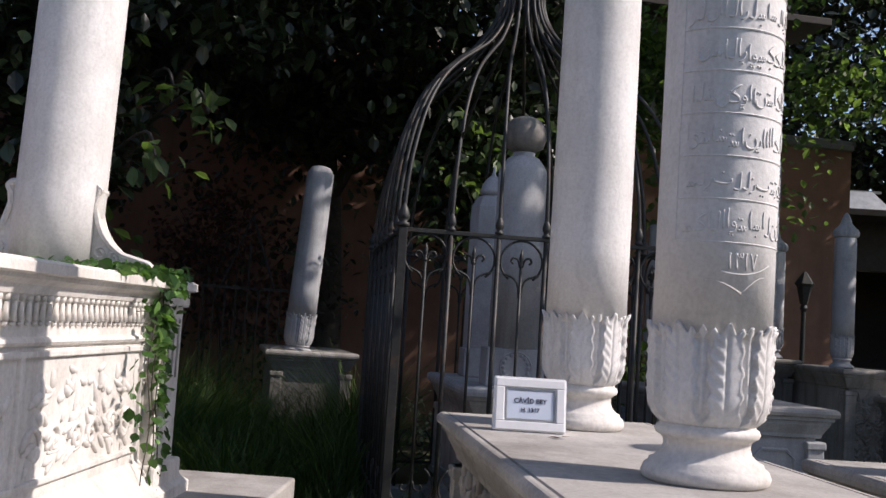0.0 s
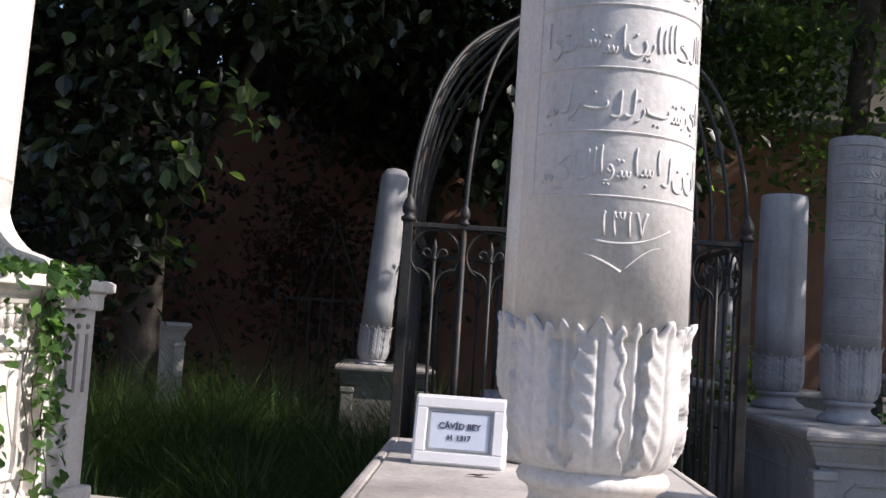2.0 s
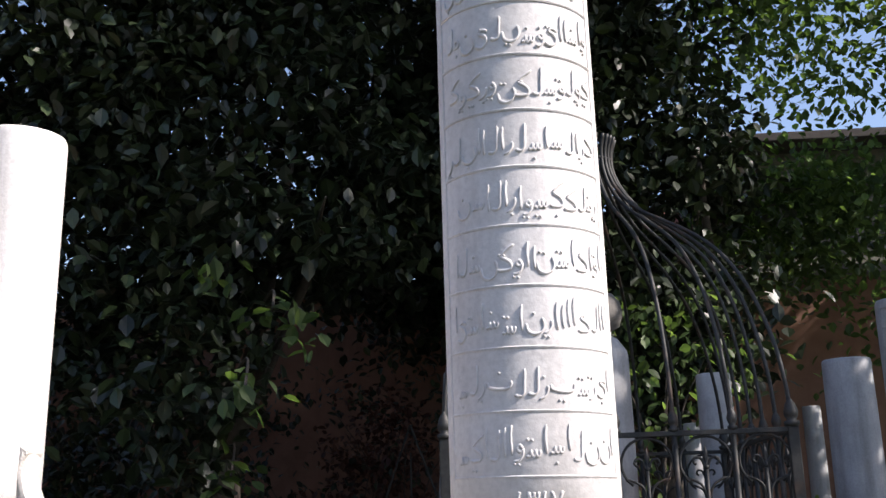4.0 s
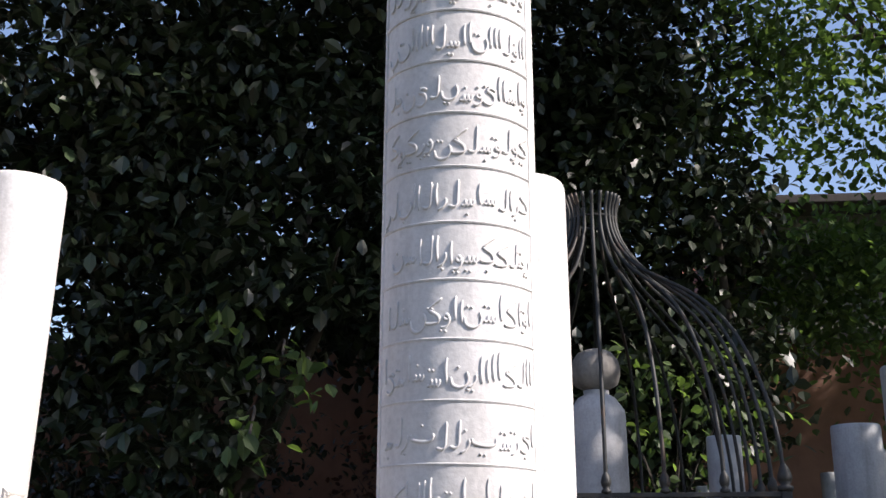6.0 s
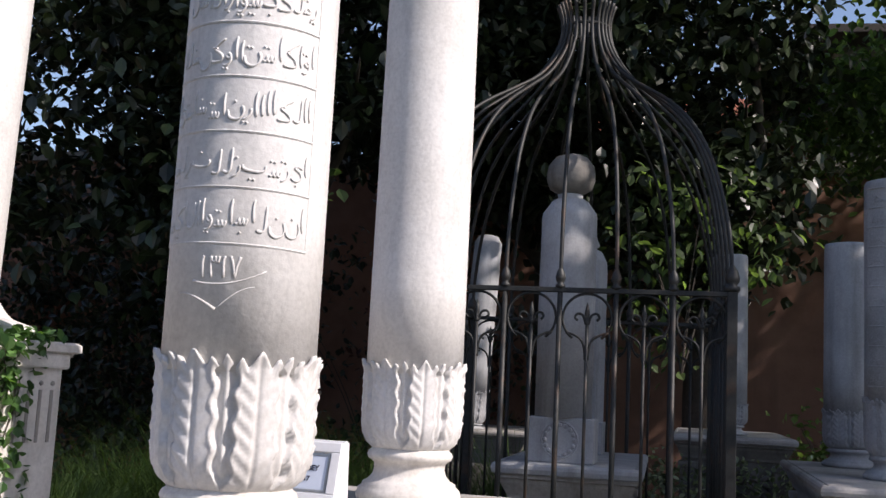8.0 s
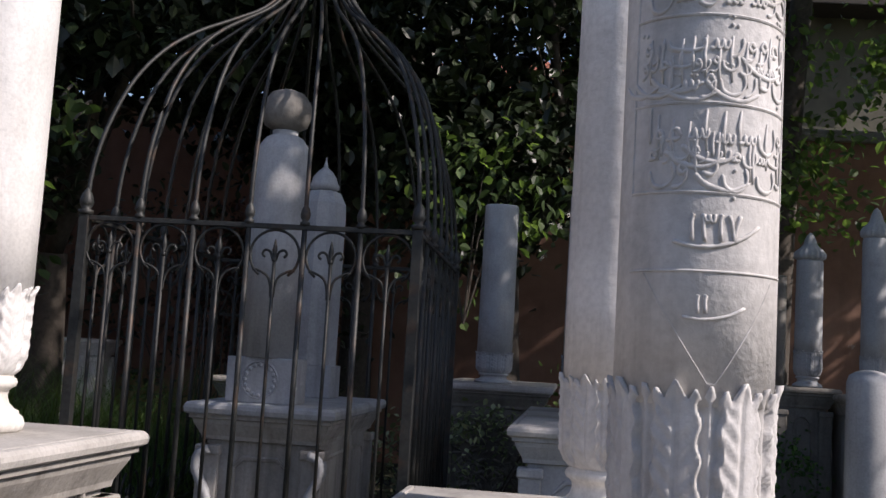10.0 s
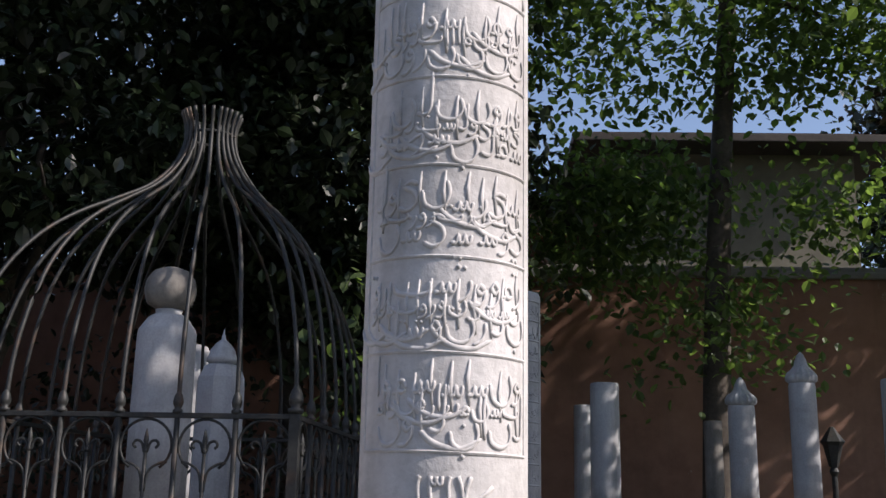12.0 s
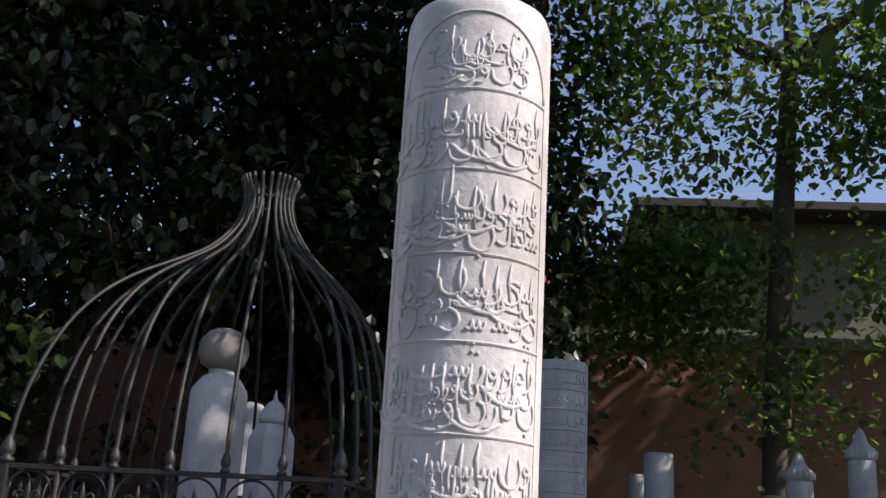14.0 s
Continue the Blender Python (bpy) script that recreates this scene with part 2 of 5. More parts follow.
def smooth_path(keys, steps=5):
    out = []
    k = [Vector(p) for p in keys]
    k = [k[0] * 2 - k[1]] + k + [k[-1] * 2 - k[-2]]
    for i in range(1, len(k) - 2):
        for s in range(steps):
            t = s / steps
            a, b, c, d = k[i - 1], k[i], k[i + 1], k[i + 2]
            out.append(0.5 * (2 * b + (c - a) * t + (2 * a - 5 * b + 4 * c - d) * t * t + (3 * b - a - 3 * c + d) * t ** 3))
    out.append(k[-2])
    return out


# ---- foliage ----
LEAF_SHAPE = ((0, 0, 0), (0.26, 0.3, 0.05), (0.3, 0.62, 0.03), (0, 1.0, -0.1), (-0.3, 0.62, 0.03), (-0.26, 0.3, 0.05), (0, 0.5, -0.03))
LEAF_FACES = ((0, 1, 6), (1, 2, 6), (2, 3, 6), (3, 4, 6), (4, 5, 6), (5, 0, 6))


def leaves_at(points, sizes, rng, droop=0.5, width=1.0):
    """Arrays of bent leaves at points, each turned its own way, tips hanging."""
    n = len(points)
    base = np.array(LEAF_SHAPE) * (width, 1, 1)
    yaw = rng.uniform(0, 2 * np.pi, n)
    tilt = rng.normal(-droop, 0.45, n)
    roll = rng.normal(0, 0.5, n)
    f = np.stack([np.cos(yaw) * np.cos(tilt), np.sin(yaw) * np.cos(tilt), np.sin(tilt)], 1)
    s = np.stack([-np.sin(yaw), np.cos(yaw), np.zeros(n)], 1)
    u = np.cross(s, f) * -1
    s2 = s * np.cos(roll)[:, None] + u * np.sin(roll)[:, None]
    u2 = u * np.cos(roll)[:, None] - s * np.sin(roll)[:, None]
    v = points[:, None] + sizes[:, None, None] * (base[None, :, 0, None] * s2[:, None] + base[None, :, 1, None] * f[:, None] + base[None, :, 2, None] * u2[:, None])
    k = len(base)
    faces = (np.array(LEAF_FACES)[None] + (np.arange(n) * k)[:, None, None]).reshape(-1, 3)
    return v.reshape(-1, 3), faces


def clumps(rng, blobs, per, spread, cut=None):
    """Points in clumps on and in the blobs (x, y, z, rx, ry, rz, clumps)."""
    out = []
    for x, y, z, rx, ry, rz, n in blobs:
        d = rng.normal(size=(n, 3))
        d /= np.linalg.norm(d, axis=1)[:, None]
        c = np.array((x, y, z)) + d * (rng.uniform(0.35, 1.0, n) ** 0.45)[:, None] * (rx, ry, rz)
        p = np.repeat(c, per, 0) + rng.normal(size=(n * per, 3)) * (spread, spread, spread * 0.6)
        out.append(p)
    p = np.concatenate(out)
    return p[cut(p)] if cut else p


def foliage(name, points, size, material, seed, parent=None, droop=0.5, width=1.0, label=""):
    rng = np.random.default_rng(seed)
    sizes = size * rng.uniform(0.6, 1.35, len(points))
    v, f = leaves_at(points, sizes, rng, droop, width)
    return raw(name, v.tolist(), f.tolist(), material, parent, label)


def limbs(seed, base, fork, tips, r0, r1):
    """Trunk and limbs: one tapered, slightly crooked bar each."""
    rng = np.random.default_rng(seed)
    bm = bmesh.new()
    mid = (Vector(base) + Vector(fork)) / 2 + Vector((rng.normal(0, 0.06), rng.normal(0, 0.06), 0))
    tube(bm, smooth_path([base, mid, fork], 5), r0, 10, r1)
    for t in tips:
        m = (Vector(fork) + Vector(t)) / 2 + Vector(rng.normal(0, 0.2, 3).tolist())
        pts = smooth_path([fork, m, t], 5)
        tube(bm, pts, r1 * 0.75, 7, r1 * 0.18)
        for _ in range(3):
            a = pts[int(rng.integers(4, len(pts)))]
            e = a + Vector((rng.normal(0, 0.7), rng.normal(0, 0.7), rng.normal(0.2, 0.4)))
            tube(bm, smooth_path([a, (a + e) / 2 + Vector((0, 0, 0.1)), e], 3), r1 * 0.2, 5, r1 * 0.05)
    return bm


# ---- setting ----
def ground():
    n = 60
    xs = np.concatenate([[-400, -120, -40], np.linspace(-14, 16, n), [45, 130, 400]])
    ys = np.concatenate([[-400, -120, -40], np.linspace(-12, 22, n), [45, 130, 400]])
    v = []
    for y in ys:
        for x in xs:
            near = -14 < x < 16 and -12 < y < 22
            v.append((x, y, 0.035 * noise.noise((x * 0.8, y * 0.8, 0)) - 0.03 if near else -0.03))
    w = len(xs)
    f = [(j * w + i, j * w + i + 1, (j + 1) * w + i + 1, (j + 1) * w + i) for j in range(len(ys) - 1) for i in range(w - 1)]
    ob = raw("ground", v, f, M_GROUND, None, "", True)
    tagged(ob, "dark garden soil with moss, grass and dry leaves", "ground", kind="structure")


ground()

WALL_Y = 15.6


def wall_piece(name, x0, x1, y0, y1, z1, material, label, cope=None):
    bm = bmesh.new()
    box(bm, x0, x1, y0, y1, -0.2, z1)
    ob = part(name, bm, material, None, label)
    tagged(ob, label, "wall", kind="structure")
    if cope:
        bm = bmesh.new()
        if abs(x1 - x0) > abs(y1 - y0):
            box(bm, x0, x1, y0 - 0.07, y1 + 0.07, z1, z1 + 0.09, 0.012)
            box(bm, x0, x1, y0 - 0.03, y1 + 0.03, z1 + 0.09, z1 + 0.16, 0.012)
        else:
            box(bm, x0 - 0.07, x1 + 0.07, y0, y1, z1, z1 + 0.09, 0.012)
            box(bm, x0 - 0.03, x1 + 0.03, y0, y1, z1 + 0.09, z1 + 0.16, 0.012)
        part("coping", bm, cope, ob, "grey stone coping")
    return ob


wall_piece("wall_north", -15.5, 2.75, 0, 0.4, 4.5, M_PLASTER, "stained terracotta plaster garden wall with peeled patches", M_COPING).matrix_world = pose(3, WALL_Y, 0, 0, 0, 13)
wall_piece("wall_west", -12.4, -12.0, -9.0, 12.3, 4.5, M_PLASTER, "stained terracotta plaster garden wall", M_COPING)
wall_piece("wall_south", -12.0, 15.0, -9.4, -9.0, 3.2, M_PLASTER, "terracotta plaster garden wall", M_COPING)

wall_piece("wall_east", 15.0, 15.4, -9.4, 24.0, 3.6, M_PLASTER, "terracotta plaster garden wall", M_COPING)


# ---- tomb parts ----
def column_shaft(bm, r, z0, z1, taper=0.97, top="flat", seg=56):
    prof = [(r, z0), (r * 1.0, z0 + 0.2 * (z1 - z0)), (r * (1 + taper) / 2, z0 + 0.65 * (z1 - z0)), (r * taper, z1 - 0.03)]
    rt = r * taper
    if top == "flat":
        prof += [(rt * 0.985, z1 - 0.012), (rt * 0.95, z1), (rt * 0.4, z1 + 0.004)]
    elif top == "dome":
        prof += [(rt * 0.97, z1 - 0.01), (rt * 0.88, z1 + 0.018), (rt * 0.6, z1 + 0.04), (rt * 0.25, z1 + 0.05)]
    elif top == "round":
        prof += [(rt * 0.985, z1 - 0.014), (rt * 0.94, z1 + 0.004), (rt * 0.85, z1 + 0.014), (rt * 0.4, z1 + 0.022)]
    elif top == "broken":
        prof += [(rt * 0.93, z1 - 0.02), (rt * 0.7, z1 + 0.03), (rt * 0.3, z1 + 0.045)]
    return lathe(bm, prof, seg)


def bell_base(bm, r, z0, h, seg=48):
    """Torus foot, hollow neck and ring under the leaf cup."""
    p = [(1.0, 0), (1.06, 0.05), (1.08, 0.14), (1.04, 0.25), (0.96, 0.31), (0.95, 0.36), (0.86, 0.40), (0.76, 0.5), (0.72, 0.62),
         (0.735, 0.72), (0.79, 0.77), (0.85, 0.80), (0.88, 0.87), (0.85, 0.94), (0.80, 0.97), (0.80, 1.0)]
    return lathe(bm, [(r * a, z0 + h * b) for a, b in p], seg)


def leaf_cup(bm, r, z0, h, lobes=8, depth=0.012, seg=240, rows=34, face=0.0):
    """Cup of broad acanthus leaves with wavy rims, deep channels between them and a pointed bud in each channel."""
    def shape(a, rr, z):
        t = (z - z0) / h
        u = (a - face) * lobes / (2 * math.pi)
        w = u - math.floor(u) - 0.5
        x = abs(w)
        side = 1.0 if w < 0 else -1.0
        edge = 0.36 + 0.036 * math.sin(t * 27.0 + 0.8 * side) - 0.05 * max(0.0, t - 0.5)
        if t < 0.17:
            edge += 0.16 * (1.0 - t / 0.17) ** 2
        on = 1.0 / (1.0 + math.exp((x - edge) / 0.009))
        rim = math.exp(-((x - edge + 0.028) / 0.020) ** 2)
        rib = math.exp(-(x / 0.025) ** 2)
        fold = 0.5 + 0.5 * math.sin(2 * math.pi * (t * 7.5 - x * 3.6))
        feather = fold * (0.95 if side > 0 else 0.42) * min(1.0, x / 0.08) * (1.0 if x < edge else 0.0)
        bud = math.exp(-((0.5 - x) / (0.045 + 0.02 * t)) ** 2) * (1.0 if t > 0.13 else 0.0)
        rel = depth * (on * (0.35 + 0.40 * rim + 0.42 * feather - 0.35 * rib) - (1 - on) * 0.75 + bud * 0.7)
        fade = min(1.0, t / 0.06)
        flare = max(0.0, t - 0.84) / 0.16
        tip = max(1.0 - x / 0.17, 0.8 * (1.0 - (0.5 - x) / 0.11), 0.6 * (1.0 - abs(x - 0.28) / 0.09), 0.0)
        out = rr + rel * fade * (1 - 0.4 * flare) + flare * flare * r * (0.01 + 0.10 * tip)
        return out, z + flare * h * (0.13 * tip - 0.06)
    prof = [(r * cup_radius(k / (rows - 1)), z0 + h * k / (rows - 1)) for k in range(rows)]
    prof += [(0, 0), (r * 0.985, z0 + h * 0.965), (r * 0.9, z0 + h * 0.94)]
    def jit(a, k, rr, z):
        if k < rows:
            return shape(a, rr, z)
        if k == rows:
            q = shape(a, r * cup_radius(1.0), z0 + h)
            return q[0] - 0.012, q[1] - 0.002
        return rr, z
    return lathe(bm, prof, seg, jit)


def cup_radius(t):
    return 0.80 + 0.18 * math.sin(min(1.0, t / 0.30) * math.pi / 2) ** 0.9 + 0.022 * t


def on_drum(r, a0, s, z):
    """A place on a drum: s metres round from the facing angle a0."""
    a = a0 + s / r
    return Vector((r * math.cos(a), r * math.sin(a), z))


def nib(bm, r, a0, pts, w, h=0.0036, slope=0.95):
    """One pen stroke in relief: broad or thin by its direction, with rounded back and ends that taper."""
    n = len(pts)
    rings = []
    for i, (x, z) in enumerate(pts):
        xa, za = pts[max(i - 1, 0)]
        xb, zb = pts[min(i + 1, n - 1)]
        dx, dz = xb - xa, zb - za
        ln = math.hypot(dx, dz) or 1e-6
        dx, dz = dx / ln, dz / ln
        broad = 0.42 + 0.58 * abs(math.sin(math.atan2(dz, dx) - slope))
        end = 0.45 if i in (0, n - 1) else 1.0
        ww = w * broad * end * 0.5
        ring = []
        for q, k in ((-1.25, -0.4), (-0.85, 0.75), (0.0, 1.0), (0.85, 0.75), (1.25, -0.4)):
            ring.append(bm.verts.new(on_drum(r + h * k * (0.55 + 0.45 * end), a0, x - dz * ww * q, z + dx * ww * q)))
        rings.append(ring)
    for p, q in zip(rings, rings[1:]):
        for k in range(4):
            bm.faces.new((p[k], p[k + 1], q[k + 1], q[k]))
    bm.faces.new(rings[0][::-1])
    bm.faces.new(rings[-1])


PEN = {
    "stem": [[(0.02, 0.98), (-0.03, 0.6), (0.0, 0.02)]],
    "hook": [[(0.03, 1.0), (0.0, 0.5), (-0.03, 0.12), (-0.16, 0.0), (-0.36, 0.05)]],
    "bowl": [[(0.0, 0.42), (0.06, 0.15), (-0.04, -0.10), (-0.28, -0.20), (-0.52, -0.08), (-0.58, 0.22)]],
    "boat": [[(0.0, 0.26), (-0.03, 0.06), (-0.25, -0.02), (-0.6, 0.0), (-0.86, 0.08), (-0.90, 0.24)]],
    "teeth": [[(0.0, 0.22), (-0.04, 0.03), (-0.13, 0.03), (-0.16, 0.2), (-0.20, 0.03), (-0.29, 0.02), (-0.32, 0.2), (-0.36, 0.02), (-0.5, 0.0)]],
    "slash": [[(0.0, 0.26), (0.0, 0.06), (-0.12, -0.13), (-0.32, -0.24)]],
    "curl": [[(0.0, 0.16), (-0.10, 0.30), (-0.20, 0.18), (-0.10, 0.08), (0.0, 0.16), (-0.02, -0.05), (-0.16, -0.2), (-0.34, -0.22)]],
    "jaw": [[(0.05, 0.40), (-0.16, 0.48), (-0.36, 0.38)], [(-0.36, 0.38), (-0.06, 0.22), (-0.02, -0.02), (-0.24, -0.18), (-0.50, -0.08)]],
    "roof": [[(0.12, 0.95), (-0.16, 0.76), (-0.42, 0.52)], [(-0.42, 0.52), (-0.06, 0.30), (-0.02, 0.06), (-0.3, 0.0), (-0.55, 0.03)]],
    "eye": [[(0.0, 0.08), (-0.08, 0.26), (-0.22, 0.24), (-0.24, 0.08), (-0.12, 0.02), (0.0, 0.08)], [(-0.2, 0.04), (-0.36, 0.0)]],
}
PEN_WIDE = {"stem": 0.20, "hook": 0.46, "bowl": 0.66, "boat": 0.98, "teeth": 0.60, "slash": 0.30, "curl": 0.34, "jaw": 0.56, "roof": 0.60, "eye": 0.42}


def pen_line(bm, rng, r, a0, x0, x1, z, u, w, kinds, odds, fall=0.0, dots=0.75):
    """Strokes set from the right end x0 to the left end x1 on a base line that rises a little word by word."""
    x, count, lift = x0, 0, 0.0
    while True:
        kind = str(rng.choice(kinds, p=odds))
        wide = PEN_WIDE[kind] * u
        if x - wide < x1:
            break
        if count % 4 == 0:
            lift = rng.uniform(0.08, 0.30) * u
        zz = z + lift
        lift -= fall * u
        grow = rng.uniform(0.88, 1.12)
        for st in PEN[kind]:
            path = [(p.x, p.y) for p in smooth_path([(a * u + x, b * u * grow + zz, 0) for a, b in st], 4)]
            nib(bm, r, a0, path, w)
        if rng.random() < dots and kind not in ("stem", "hook"):
            below = rng.random() < 0.5
            for k in range(int(rng.integers(1, 3))):
                diamond(bm, r, a0, x - wide * 0.45 - k * w * 1.15, zz + (-0.34 * u if below else 0.55 * u) + k * 0.2 * w, w * 0.62)
        x -= wide * rng.uniform(0.92, 1.06) + 0.03 * u
        count += 1


def diamond(bm, r, a0, s, z, t):
    """A lozenge dot, cut by a slanted pen."""
    out = [on_drum(r - 0.001, a0, s + dx * t, z + dz * t) for dx, dz in ((1, 0.2), (-0.2, 1), (-1, -0.2), (0.2, -1))]
    inn = [on_drum(r + 0.003, a0, s + 0.6 * dx * t, z + 0.6 * dz * t) for dx, dz in ((1, 0.2), (-0.2, 1), (-1, -0.2), (0.2, -1))]
    a, b = [bm.verts.new(p) for p in out], [bm.verts.new(p) for p in inn]
    bm.faces.new(b)
    for k in range(4):
        bm.faces.new((a[k], a[(k + 1) % 4], b[(k + 1) % 4], b[k]))


def script_band(bm, rng, r, a0, half, z0, h, thick, dense=1.0, proud=-0.0003):
    """One carved band of worn, illegible pen strokes: a single hanging line, or stacked tiers where the band is tall."""
    w = thick * 2.15
    low = ["bowl", "boat", "teeth", "slash", "curl", "jaw", "eye", "hook"]
    if h < 0.12:
        kinds = ["stem", "hook", "bowl", "boat", "teeth", "slash", "curl", "jaw", "roof", "eye"]
        odds = [0.26, 0.15, 0.11, 0.04, 0.13, 0.09, 0.07, 0.05, 0.05, 0.05]
        pen_line(bm, rng, r + proud, a0, half * 0.97, -half * 0.98, z0 + 0.24 * h, 0.45 * h, w, kinds, odds, 0.05, 0.9)
        return
    u, w = 0.46 * h, thick * 2.5
    tall = low + ["stem"]
    odds = [0.20, 0.10, 0.14, 0.13, 0.13, 0.10, 0.08, 0.06, 0.06]
    pen_line(bm, rng, r + proud, a0, half * 0.97, -half * 0.98, z0 + 0.11 * h, u, w, tall, odds, 0.03, 0.6)
    pen_line(bm, rng, r + proud, a0, half * 0.93, -half * 0.98, z0 + 0.50 * h, u, w, tall, odds, 0.03, 0.4)
    pen_line(bm, rng, r + proud, a0, half * 0.90, -half * 0.98, z0 + 0.34 * h, u * 0.62, w * 0.85, tall, odds, 0.02, 0.3)
    # tall stems and long swung strokes that bind the tiers
    x = half * 0.88
    while x > -half * 0.92:
        foot = z0 + h * rng.uniform(0.14, 0.46)
        nib(bm, r + proud, a0, [(x, min(z0 + 0.93 * h, foot + 0.52 * h)), (x - 0.004, foot + 0.3 * h), (x, foot)], w * 1.1)
        if rng.random() < 0.5:
            path = [(p.x, p.y) for p in smooth_path([(x, foot, 0), (x - 0.03 * 1.2, foot - 0.11 * h, 0), (x - 0.075, foot - 0.06 * h, 0), (x - 0.10, foot + 0.08 * h, 0)], 5)]
            nib(bm, r + proud, a0, path, w * 1.1)
        x -= rng.uniform(0.028, 0.062) / dense


def digit_strokes(ch):
    """Strokes of the eastern digits, in a box 1 high."""
    return {"1": [[(0.3, 1.0), (0.2, 0.8), (0.25, 0.0)]],
            "3": [[(0.85, 1.0), (0.8, 0.72), (0.6, 0.78), (0.55, 0.98)], [(0.55, 0.98), (0.5, 0.74), (0.3, 0.78), (0.2, 1.0), (0.2, 0.5), (0.3, 0.0)]],
            "7": [[(0.05, 1.0), (0.25, 0.6), (0.4, 0.0)], [(0.4, 0.0), (0.55, 0.6), (0.78, 1.0)]]}[ch]


def numerals(bm, text, r, a0, s0, z0, h, t):
    x = s0
    for ch in text:
        for st in digit_strokes(ch):
            tube(bm, [on_drum(r, a0, x + p * h * 0.62, z0 + q * h) for p, q in smooth_path([(a, b, 0) for a, b in st], 3) and [(v.x, v.y) for v in smooth_path([(a, b, 0) for a, b in st], 3)]], t, 5)
        x += h * (0.42 if ch == "1" else 0.62)


def inscribed(parent, r, z_bot, z_top, face, half_deg, bands, seed, thick, dense, material=None, proud=-0.0003):
    """Ruled bands of script with a border on a drum, the date and a tail under them."""
    rng = np.random.default_rng(seed)
    half = r * radians(half_deg)
    bm = bmesh.new()
    for k in range(bands + 1):
        z = z_bot + (z_top - z_bot) * k / bands
        tube(bm, [on_drum(r, face, s, z - 0.006 * math.sin((s / half) * 0.5)) for s in np.linspace(-half, half, 22)], 0.0030 if r < 0.16 else 0.0055, 5)
    for sgn in (-1, 1):
        tube(bm, [on_drum(r, face, sgn * half, z) for z in np.linspace(z_bot, z_top, 6)], 0.0022, 5)
    part("ruled_border", bm, material, parent)
    for k in range(bands):
        h = (z_top - z_bot) / bands
        bm = bmesh.new()
        script_band(bm, rng, r, face, half * 0.96, z_bot + k * h, h, thick, dense, proud)
        part("inscription_line", bm, material, parent, "worn carved line of illegible raised script", True)


def tombstone_column(name, m, r, z_top, label, group="", cup=True, base_h=0.135, cup_h=0.215, taper=0.97, top="flat", mat=None, face=-math.pi / 2, lobes=8, z0=0.0):
    th = thing(name, m, label, "gravestone", group)
    bm = bmesh.new()
    if cup:
        bell_base(bm, r, z0, base_h)
        part("foot", bm, M_TOMBW if mat in (M_WHITE, M_WORN) else mat, th, "stained bell-shaped foot", True)
        bm = bmesh.new()
        leaf_cup(bm, r, z0 + base_h, cup_h, lobes, 0.075 * r, face=face, seg=(32 if mat in (M_WHITE, M_WORN) else 20) * lobes)
        part("leaf_cup", bm, mat, th, "cup of carved acanthus leaves with wavy rims", True)
        zs = z0 + base_h + cup_h * 0.9
    else:
        zs = z0
    bm = bmesh.new()
    column_shaft(bm, r, zs, z_top, taper, top)
    part("shaft", bm, mat, th, "", True)
    return th


